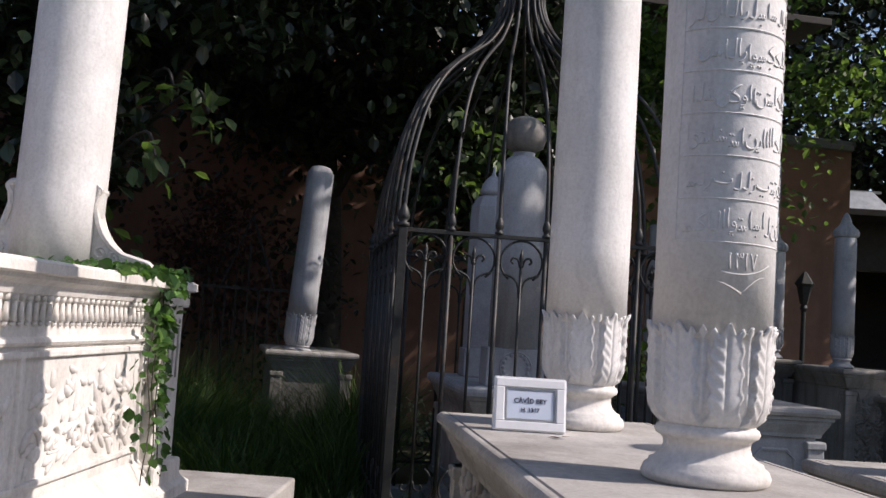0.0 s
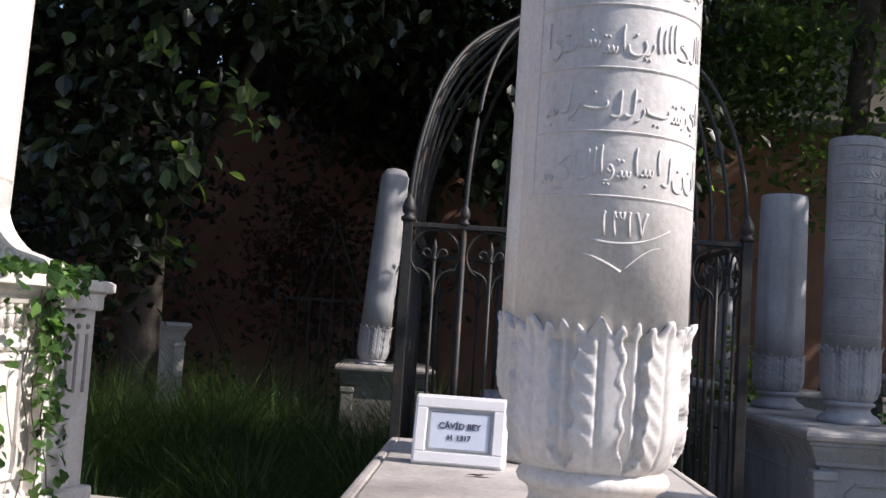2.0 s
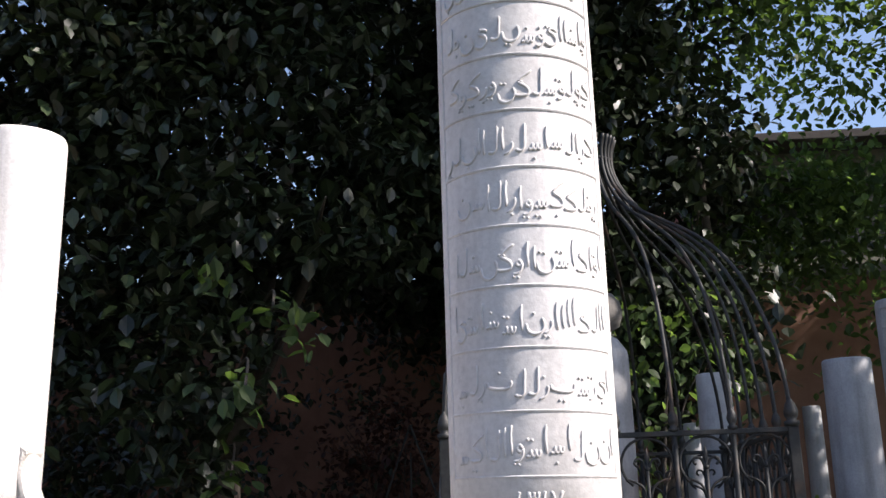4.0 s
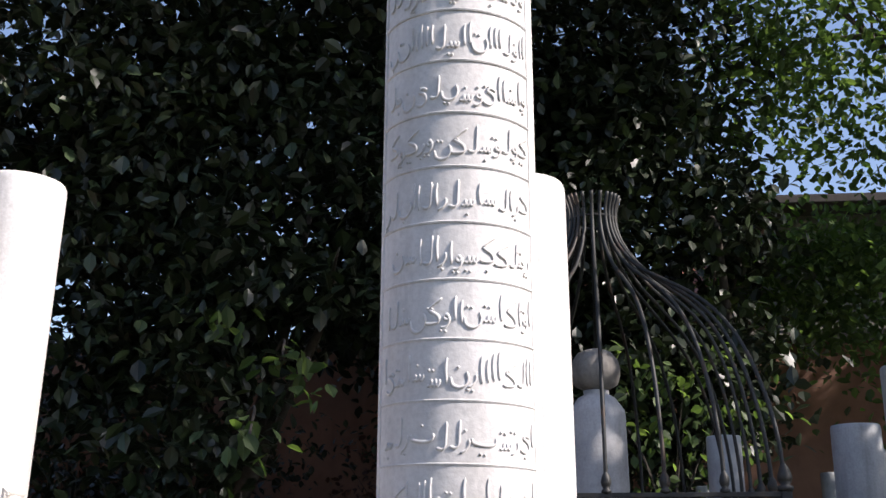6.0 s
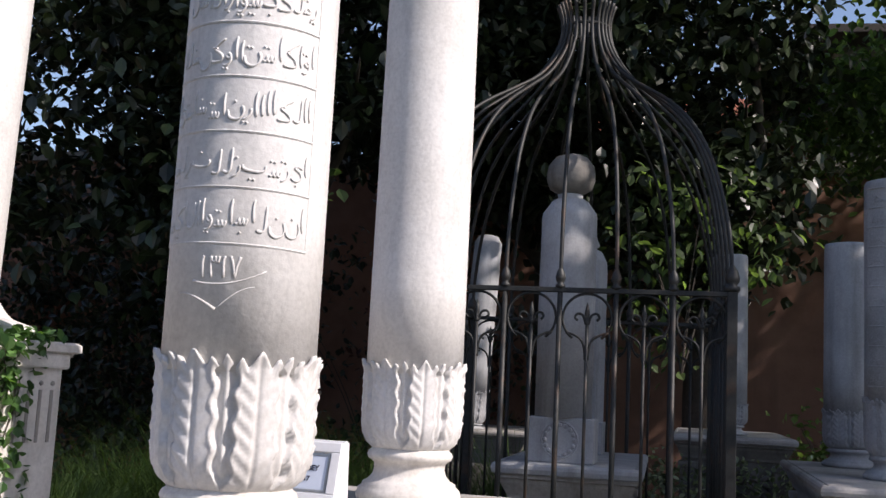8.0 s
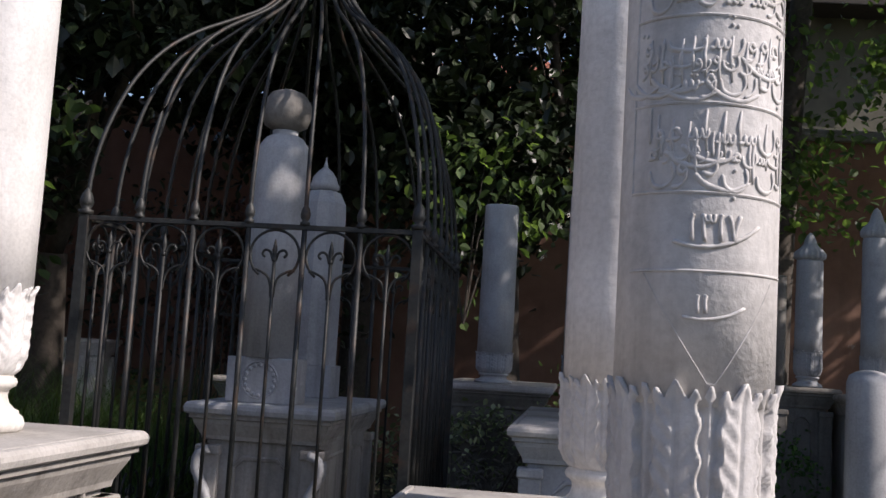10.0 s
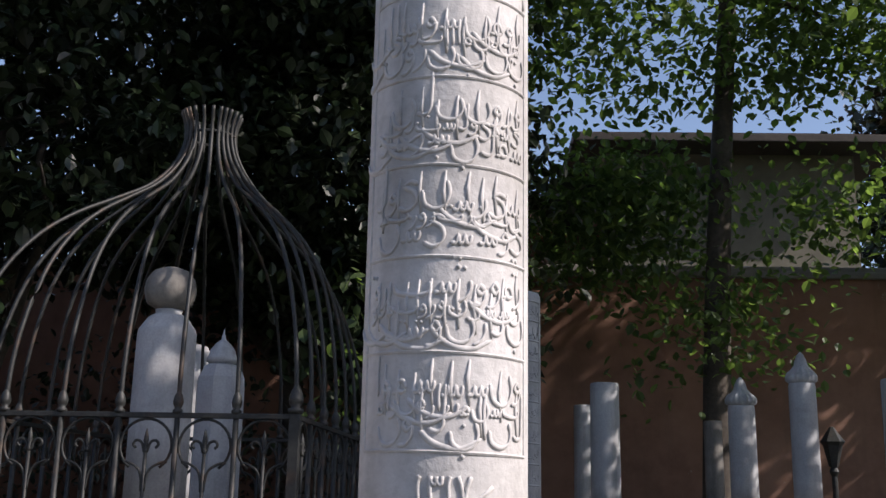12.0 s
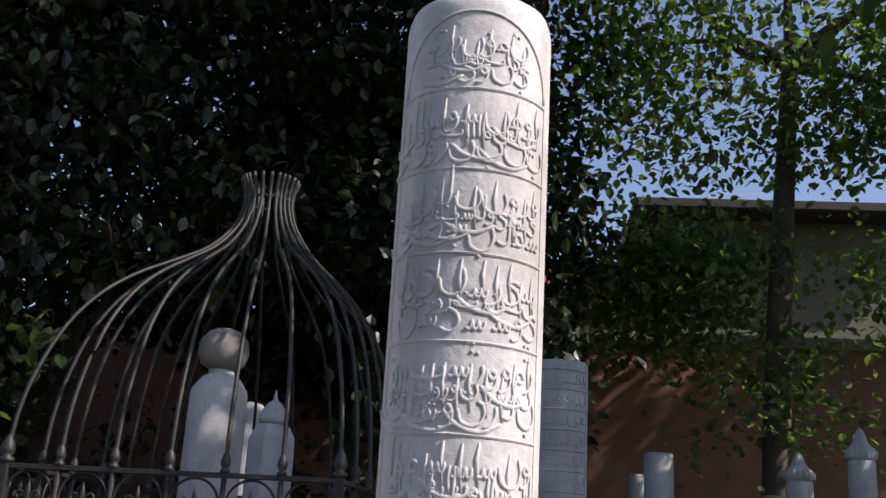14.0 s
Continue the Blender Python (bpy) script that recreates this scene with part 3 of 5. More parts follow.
def chest(name, m, hx, hy, h, label, mat_top, mat_side, panel=True, cap=0.055, carve=0, plinth=0.12, front_only=False, seed=1, skirt=True):
    """Chest tomb: plinth, panelled body, corner piers, cornice and thick top slab."""
    th = thing(name, m, label, "tomb")
    zc = h - cap
    bm = bmesh.new()
    rect_lathe(bm, [(0.10, -0.12), (0.10, plinth), (0.085, plinth + 0.02), (0.05, plinth + 0.03), (0.035, plinth + 0.075), (0.012, plinth + 0.09), (0.0, plinth + 0.11)], hx - 0.09, hy - 0.09)
    part("plinth", bm, mat_side, th)
    bm = bmesh.new()
    rect_lathe(bm, [(0, plinth + 0.11), (0, zc - 0.13)], hx - 0.10, hy - 0.10)
    part("body", bm, mat_side, th)
    bm = bmesh.new()
    rect_lathe(bm, [(0.0, zc - 0.13), (0.018, zc - 0.125), (0.022, zc - 0.105), (0.03, zc - 0.09), (0.055, zc - 0.045), (0.06, zc - 0.025), (0.075, zc - 0.018), (0.075, zc)], hx - 0.095, hy - 0.095)
    part("cornice", bm, mat_side, th)
    bm = bmesh.new()
    rect_lathe(bm, [(-0.012, zc), (0.0, zc + 0.008), (0.004, zc + cap * 0.5), (0.0, zc + cap - 0.012), (-0.010, zc + cap - 0.002), (-0.018, zc + cap), (-0.030, zc + cap), (-0.032, zc + cap - 0.006), (-0.040, zc + cap - 0.006), (-0.042, zc + cap)], hx, hy)
    part("top_slab", bm, mat_top, th, "thick weathered marble top slab")
    zb, zt = plinth + 0.13, zc - 0.15
    for sx in (-1, 1):
        for sy in (-1, 1):
            bm = bmesh.new()
            px, py = sx * (hx - 0.115), sy * (hy - 0.115)
            box(bm, px - 0.055, px + 0.055, py - 0.055, py + 0.055, zb, zt, 0.008)
            box(bm, px - 0.065, px + 0.065, py - 0.065, py + 0.065, zb, zb + 0.05, 0.01)
            box(bm, px - 0.065, px + 0.065, py - 0.065, py + 0.065, zt - 0.05, zt, 0.01)
            part("corner_pier", bm, mat_side, th)
    if panel:
        for side in ("front", "left", "right"):
            w = (hx if side == "front" else hy) - 0.24
            z0, z1 = zb + 0.06, zt - 0.06
            key = [(-w, z0 + 0.05), (-w + 0.05, z0), (w - 0.05, z0), (w, z0 + 0.05), (w, z1 - 0.05), (w - 0.05, z1), (-w + 0.05, z1), (-w, z1 - 0.05)]
            bm = bmesh.new()
            tube(bm, [(a, 0, b) for a, b in key], 0.014, 6, closed=True)
            at = {"front": pose(0, -(hy - 0.10), 0), "left": pose(-(hx - 0.10), 0, 0, 0, 0, -90), "right": pose(hx - 0.10, 0, 0, 0, 0, 90)}[side]
            part("panel_moulding", bm, mat_side, th, "", False, at)
    return th


def egg():
    """A small low-poly ball as arrays."""
    v = [(0, 0, -1)]
    for k in range(1, 4):
        a = math.pi * k / 4 - math.pi / 2
        v += [(math.cos(a) * math.cos(q * math.pi / 4), math.cos(a) * math.sin(q * math.pi / 4), math.sin(a)) for q in range(8)]
    v.append((0, 0, 1))
    f = [(0, 1 + (q + 1) % 8, 1 + q) for q in range(8)] + [(25, 17 + q, 17 + (q + 1) % 8) for q in range(8)]
    for k in range(2):
        for q in range(8):
            a, b = 1 + 8 * k + q, 1 + 8 * k + (q + 1) % 8
            f += [(a, b, b + 8), (a, b + 8, a + 8)]
    return np.array(v), np.array(f)


EGG_V, EGG_F = egg()


def carved_field(parent, at, w, z0, z1, seed, mat, density=1.0, depth=0.02, label="carved relief of leaves and scrolls"):
    """Relief of leaf lobes and scrolls on an upright field, mirrored about its middle."""
    rng = np.random.default_rng(seed)
    vs, fs, n = [], [], 0
    for _ in range(int(48 * density)):
        x, z = rng.uniform(0.02, w), rng.uniform(z0 + 0.03, z1 - 0.03)
        a, ln, wd = rng.uniform(0, 6.28), rng.uniform(0.024, 0.06), rng.uniform(0.009, 0.018)
        for sg in (-1, 1):
            p = EGG_V * (ln, depth, wd)
            c, s = math.cos(a * sg), math.sin(a * sg)
            vs.append(np.stack([p[:, 0] * c + p[:, 2] * s + x * sg, p[:, 1], -p[:, 0] * s + p[:, 2] * c + z], 1))
            fs.append(EGG_F + n)
            n += len(EGG_V)
    ob = raw("carving", np.concatenate(vs).tolist(), np.concatenate(fs).tolist(), mat, parent, label, True)
    ob.matrix_basis = at
    for _ in range(int(4 * density)):
        x, z, r = rng.uniform(0.06, w - 0.03), rng.uniform(z0 + 0.08, z1 - 0.08), rng.uniform(0.04, 0.07)
        for sg in (-1, 1):
            bm = bmesh.new()
            tube(bm, [(sg * (x + r * (1 - q / 9) * math.cos(q)), -0.004, z + r * (1 - q / 9) * math.sin(q)) for q in np.linspace(0, 8, 20)], 0.010, 5)
            part("carved_scroll", bm, mat, parent, "", True, at)
    return ob


def rosette(parent, at, r, mat):
    bm = bmesh.new()
    for k in range(6):
        a = k * math.pi / 3
        g = bmesh.ops.create_uvsphere(bm, u_segments=8, v_segments=6, radius=1)
        bmesh.ops.scale(bm, vec=(r * 0.42, r * 0.3, r * 0.36), verts=g["verts"])
        bmesh.ops.translate(bm, vec=(r * 0.62 * math.cos(a), 0, r * 0.62 * math.sin(a)), verts=g["verts"])
    g = bmesh.ops.create_uvsphere(bm, u_segments=8, v_segments=6, radius=1)
    bmesh.ops.scale(bm, vec=(r * 0.28, r * 0.42, r * 0.28), verts=g["verts"])
    part("rosette", bm, mat, parent, "carved six-petal flower", True, at)


# ---- the tomb with the name plate ----
AXIS = 8.9                     # all the chest tombs lie turned by about this
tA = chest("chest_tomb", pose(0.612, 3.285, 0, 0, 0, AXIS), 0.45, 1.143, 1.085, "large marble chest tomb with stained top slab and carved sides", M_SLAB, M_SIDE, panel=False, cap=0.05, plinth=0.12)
for side, at, w in (("left", pose(-0.355, 0, 0, 0, 0, -90), 0.95), ("right", pose(0.355, 0, 0, 0, 0, 90), 0.95), ("front", pose(0, -1.048, 0), 0.25)):
    carved_field(tA, at, w, 0.26, 0.92, 5, M_SIDE, 3.2 if w > 0.5 else 1.2, 0.020)
for sx in (-1, 1):
    rosette(tA, pose(sx * 0.335, -1.088, 0.865), 0.055, M_SIDE)
bm = bmesh.new()
for k in range(15):
    x = -0.23 + k * 0.033
    g = bmesh.ops.create_uvsphere(bm, u_segments=8, v_segments=5, radius=1)
    bmesh.ops.scale(bm, vec=(0.022, 0.016, 0.05), verts=g["verts"])
    bmesh.ops.rotate(bm, cent=(0, 0, 0), matrix=Matrix.Rotation(0.9 * (-1) ** k, 3, "Y"), verts=g["verts"])
    bmesh.ops.translate(bm, vec=(x, -1.046, 0.865), verts=g["verts"])
part("leaf_frieze", bm, M_SIDE, tA, "frieze of carved leaves", True)

F_A = math.atan2(-1.69, 0.39)
colA = tombstone_column("gravestone_column", pose(0.736, 2.746, 1.085), 0.150, 1.90, "tall white marble gravestone column with raised script bands and leaf cup", "columns of the named tomb",
                        base_h=0.146, cup_h=0.24, taper=0.985, mat=M_WHITE, face=F_A + 0.22, lobes=8)
inscribed(colA, 0.1492, 0.596, 1.768, F_A, 66, 11, 3, 0.0031, 1.0, material=M_WHITE)
bm = bmesh.new()
numerals(bm, "1317", 0.1495, F_A, -0.036, 0.532, 0.040, 0.0030)
tube(bm, [on_drum(0.1495, F_A, s, 0.520 + 3.0 * (s + 0.008) ** 2) for s in np.linspace(-0.050, 0.090, 14)], 0.0032, 5, 0.0012)
part("date", bm, M_WHITE, colA, "carved date 1317 in eastern digits over a long stroke", True)
bm = bmesh.new()
tube(bm, [on_drum(0.1495, F_A, s, 0.473 + 0.030 * math.sin(min(1.0, -s / 0.075) * 1.5)) for s in np.linspace(-0.085, 0.0, 9)], 0.0012, 5, 0.0040)
tube(bm, [on_drum(0.1495, F_A, s, 0.473 + 0.045 * math.sin(min(1.0, s / 0.07) * 1.5)) for s in np.linspace(0.0, 0.07, 8)], 0.0018, 5, 0.0008)
part("tail_flourish", bm, M_WHITE, colA, "", True)

colB = tombstone_column("gravestone_column", pose(0.541, 4.033, 1.085), 0.152, 1.725, "tall plain white marble gravestone column with leaf cup", "columns of the named tomb",
                        base_h=0.165, cup_h=0.255, taper=0.97, mat=M_WHITE, face=F_A, lobes=8)


def name_plate():
    th = thing("name_plate", pose(0.335, 3.70, 1.085, 0, 0, 3), "white framed name plate leaning on the tomb slab", "sign")
    w, h, d = 0.127, 0.186, 0.085
    bm = bmesh.new()
    tilt = 0.045
    def wedge(bm, x0, x1, z0, z1, y0, y1):
        box(bm, x0, x1, y0, y1, z0, z1, 0.004)
    v = [bm.verts.new(p) for p in ((-w, 0, 0), (w, 0, 0), (w, d, 0), (-w, d, 0), (-w, tilt, h), (w, tilt, h), (w, d * 0.86, h), (-w, d * 0.86, h))]
    for q in ((3, 2, 1, 0), (4, 5, 6, 7), (0, 1, 5, 4), (1, 2, 6, 5), (2, 3, 7, 6), (3, 0, 4, 7)):
        bm.faces.new([v[i] for i in q])
    bmesh.ops.bevel(bm, geom=bm.edges[:], offset=0.004, segments=2, affect="EDGES")
    part("block", bm, M_FRAME, th, "white painted wedge block")
    lean = math.degrees(math.atan2(tilt, h))
    face = pose(0, 0, 0, -lean)
    hl = math.hypot(tilt, h)
    bm = bmesh.new()
    for x0, x1, z0, z1 in ((-w + 0.006, w - 0.006, 0.006, 0.036), (-w + 0.006, w - 0.006, hl - 0.036, hl - 0.006), (-w + 0.006, -w + 0.036, 0.036, hl - 0.036), (w - 0.036, w - 0.006, 0.036, hl - 0.036)):
        box(bm, x0, x1, -0.010, 0.004, z0, z1, 0.003)
    part("frame", bm, M_FRAME, th, "white raised frame", False, face)
    bm = bmesh.new()
    for x0, x1, z0, z1 in ((-w + 0.040, w - 0.040, 0.040, 0.046), (-w + 0.040, w - 0.040, hl - 0.046, hl - 0.040), (-w + 0.040, -w + 0.046, 0.046, hl - 0.046), (w - 0.046, w - 0.040, 0.046, hl - 0.046)):
        box(bm, x0, x1, -0.005, 0.002, z0, z1, 0.001)
    part("inner_bead", bm, M_ZINC, th, "grey inner bead", False, face)
    bm = bmesh.new()
    box(bm, -w + 0.047, w - 0.047, -0.003, 0.002, 0.047, hl - 0.047)
    part("card", bm, M_PAPER, th, "pale blue printed card", False, face)
    for text, z, size in (("C\u00c2V\u0130D BEY", hl * 0.53, 0.0225), ("H. 1317", hl * 0.37, 0.020)):
        cu = bpy.data.curves.new("lettering", "FONT")
        cu.body, cu.size, cu.align_x, cu.extrude, cu.offset = text, size, "CENTER", 0.0004, 0.0005
        tmp = new("tmp_text", cu)
        bpy.context.view_layer.update()
        me = bpy.data.meshes.new_from_object(tmp.evaluated_get(bpy.context.evaluated_depsgraph_get()))
        bpy.data.objects.remove(tmp)
        me.materials.clear()
        me.materials.append(M_INK)
        ob = new("lettering", me)
        ob.parent = th
        ob.matrix_basis = face @ pose(0, -0.0045, z, 90)
    return th


name_plate()


def dry_leaf():
    th = thing("dry_leaf", pose(0.415, 3.55, 1.087, 0, 0, 25), "curled brown dry leaf lying on the slab", "leaf")
    rng = np.random.default_rng(4)
    v, f = leaves_at(np.array([(0, 0, 0.004), (0.02, 0.004, 0.004), (-0.03, 0.0, 0.004)]), np.array([0.05, 0.04, 0.04]), rng, -0.1)
    v[:, 2] = np.maximum(v[:, 2] * 0.35, 0.0) + 0.002
    raw("blade", v.tolist(), f.tolist(), M_DRYLEAF, th)


dry_leaf()


# ---- the ivy-clad tomb ----
def ivy_tomb():
    X0, X1, Y0, Y1, H = -2.22, -1.03, 1.75, 4.31, 1.545
    cx, cy, hx, hy = (X0 + X1) / 2, (Y0 + Y1) / 2, (X1 - X0) / 2, (Y1 - Y0) / 2
    th = thing("ivy_tomb", pose(cx, cy, 0), "tall white carved marble tomb with ivy creeping over its cornice", "tomb")
    bm = bmesh.new()
    rect_lathe(bm, [(0.10, 0.60), (0.10, 0.70), (0.10, 0.74), (0.075, 0.76), (0.05, 0.80), (0.03, 0.83), (0.0, 0.86)], hx - 0.08, hy - 0.08)
    part("plinth", bm, M_TOMBW, th)
    bm = bmesh.new()
    rect_lathe(bm, [(0, 0.86), (0, 1.30), (0.012, 1.305), (0.018, 1.315), (0.012, 1.325), (0, 1.33), (0, 1.44), (0.02, 1.45), (0.03, 1.475), (0.055, 1.49), (0.06, 1.503)], hx - 0.08, hy - 0.08)
    part("body", bm, M_TOMBW, th)
    bm = bmesh.new()
    rect_lathe(bm, [(-0.01, 1.503), (0.0, 1.508), (0.0, 1.535), (-0.015, 1.545)], hx, hy)
    part("cornice_slab", bm, M_TOMBW, th, "thick white cornice slab")
    fx = hx - 0.08
    bm = bmesh.new()
    for k in range(48):
        y = -hy + 0.12 + k * 0.046
        if y > hy - 0.36:
            break
        g = bmesh.ops.create_cone(bm, cap_ends=True, segments=6, radius1=0.012, radius2=0.006, depth=0.05)
        bmesh.ops.translate(bm, vec=(fx + 0.008, y, 1.40), verts=g["verts"])
        g = bmesh.ops.create_icosphere(bm, subdivisions=1, radius=0.014)
        bmesh.ops.translate(bm, vec=(fx + 0.006, y, 1.44), verts=g["verts"])
        g = bmesh.ops.create_icosphere(bm, subdivisions=1, radius=0.009)
        bmesh.ops.translate(bm, vec=(fx + 0.006, y, 1.367), verts=g["verts"])
    part("drop_frieze", bm, M_TOMBW, th, "frieze of small carved drops", True)
    # end pier with fluting
    bm = bmesh.new()
    box(bm, fx - 0.05, fx + 0.045, hy - 0.34, hy - 0.06, 0.84, 1.50, 0.006)
    box(bm, fx - 0.05, fx + 0.075, hy - 0.37, hy - 0.03, 0.70, 0.84, 0.012)
    box(bm, fx - 0.05, fx + 0.065, hy - 0.36, hy - 0.04, 1.44, 1.50, 0.01)
    part("end_pier", bm, M_TOMBW, th)
    for k in range(4):
        y = hy - 0.29 + k * 0.06
        bm = bmesh.new()
        box(bm, fx + 0.043, fx + 0.050, y - 0.008, y + 0.008, 1.16, 1.36, 0.003)
        g = bmesh.ops.create_icosphere(bm, subdivisions=1, radius=0.011)
        bmesh.ops.translate(bm, vec=(fx + 0.046, y, 1.385), verts=g["verts"])
        part("flute", bm, M_SIDE, th, "short carved drop on the pier")
    bm = bmesh.new()
    for z in (0.90, 1.27):
        box(bm, fx - 0.02, fx + 0.014, -hy + 0.2, hy - 0.40, z, z + 0.02, 0.004)
    for y in (hy - 0.42, hy - 1.45):
        box(bm, fx - 0.02, fx + 0.0145, y, y + 0.02, 0.9, 1.29, 0.004)
    part("panel_moulding", bm, M_TOMBW, th)
    for k, yc in enumerate((hy - 0.93, hy - 1.93)):
        carved_field(th, pose(fx, yc, 0, 0, 0, 90), 0.42, 0.92, 1.26, 11 + k, M_TOMBW, 0.9, 0.012)
    # column with scroll wings
    bm = bmesh.new()
    column_shaft(bm, 0.174, 0, 1.555, 0.96, "flat")
    col = part("head_column", bm, M_WHITE, th, "plain white marble column on the tomb", True, pose(-1.57 - cx, 4.13 - cy, 1.542, 0, 1.6, 0))
    for sx in (-1, 1):
        bm = bmesh.new()
        outline = smooth_path([(0.13, 0, 0.33), (0.17, 0, 0.35), (0.20, 0, 0.335), (0.185, 0, 0.305), (0.185, 0, 0.25), (0.23, 0, 0.16), (0.32, 0, 0.09), (0.42, 0, 0.065), (0.48, 0, 0.05), (0.49, 0, 0.025), (0.47, 0, 0.004)], 4)
        ring = [(0.13 + (p.x - 0.13) * 0.78, p.z) for p in outline] + [(0.1, 0.004), (0.1, 0.3)]
        va = [bm.verts.new((sx * x, -0.05, z)) for x, z in ring]
        vb = [bm.verts.new((sx * x, 0.05, z)) for x, z in ring]
        bm.faces.new(va)
        bm.faces.new(vb[::-1])
        for i in range(len(ring)):
            j = (i + 1) % len(ring)
            bm.faces.new((va[i], vb[i], vb[j], va[j]))
        bmesh.ops.recalc_face_normals(bm, faces=bm.faces[:])
        rim = [(sx * x, -0.05, z) for x, z in ring[2:-4]]
        tube(bm, rim, 0.014, 6)
        for q in range(3):
            tube(bm, [(sx * (0.205 + 0.055 * q + 0.027 * math.cos(a) * (1 - a / 12)), -0.052, 0.085 - 0.018 * q + 0.03 * math.sin(a) * (1 - a / 12)) for a in np.linspace(0, 8, 16)], 0.008, 5)
        part("scroll_wing", bm, M_TOMBW, th, "carved scroll wing beside the column", False, pose(-1.57 - cx, 4.13 - cy, 1.545))
    return th


ivy_tomb()


def ledge():
    th = thing("stepped_base", pose(0, 0, 0), "pale marble base slab under the ivy-clad tomb", "plinth")
    bm = bmesh.new()
    rect_lathe(bm, [(-0.03, -0.1), (-0.03, 0.565)], 0.79, 1.64, -1.475, 3.2)
    part("riser", bm, M_SIDE, th, "dark stained stone base wall")
    for y0, y1 in ((1.54, 2.70), (2.706, 3.90), (3.906, 4.86)):
        bm = bmesh.new()
        box(bm, -2.29, -0.66, y0, y1, 0.566, 0.698, 0.012)
        part("cover_slab", bm, M_SLAB, th, "pale cover slab")


ledge()


def ivy(rng_seed=8):
    rng = np.random.default_rng(rng_seed)
    th = thing("ivy", pose(0, 0, 0), "green ivy trailing over the white tomb's cornice corner", "plant", kind="stuff")
    p = [np.stack([rng.uniform(-1.75, -1.03, 420), rng.normal(4.05, 0.12, 420).clip(3.3, 4.22), rng.uniform(1.548, 1.60, 420)], 1)]
    p.append(np.stack([rng.uniform(-1.2, -1.02, 170), rng.uniform(3.2, 4.2, 170), rng.uniform(1.548, 1.575, 170)], 1))
    for k in range(7):
        y0 = rng.normal(3.93, 0.09)
        n = int(rng.integers(20, 60))
        z = np.linspace(1.56, rng.uniform(0.75, 1.35), n)
        x = np.where(z > 1.48, -1.02, -1.062) + rng.uniform(0.0, 0.02, n)
        p.append(np.stack([x, y0 + 0.03 * np.sin(z * 14 + k) + rng.normal(0, 0.018, n), z], 1))
    p = np.concatenate(p)
    foliage("leaves", p, 0.044, L_IVY, 3, th, 0.6, 1.4)
    bm = bmesh.new()
    for k in range(3):
        y0 = 3.86 + 0.06 * k
        tube(bm, [(-1.055 + 0.004 * math.sin(z * 9), y0 + 0.03 * math.sin(z * 14 + k), z) for z in np.linspace(1.5, 0.75, 14)], 0.003, 4)
    part("stem", bm, M_BARK, th)


ivy()


# ---- the domed iron cage ----
CAGE = pose(0.29, 6.875, 0, 0, 0, 10.5)
CHX, CHY = 0.805, 1.03


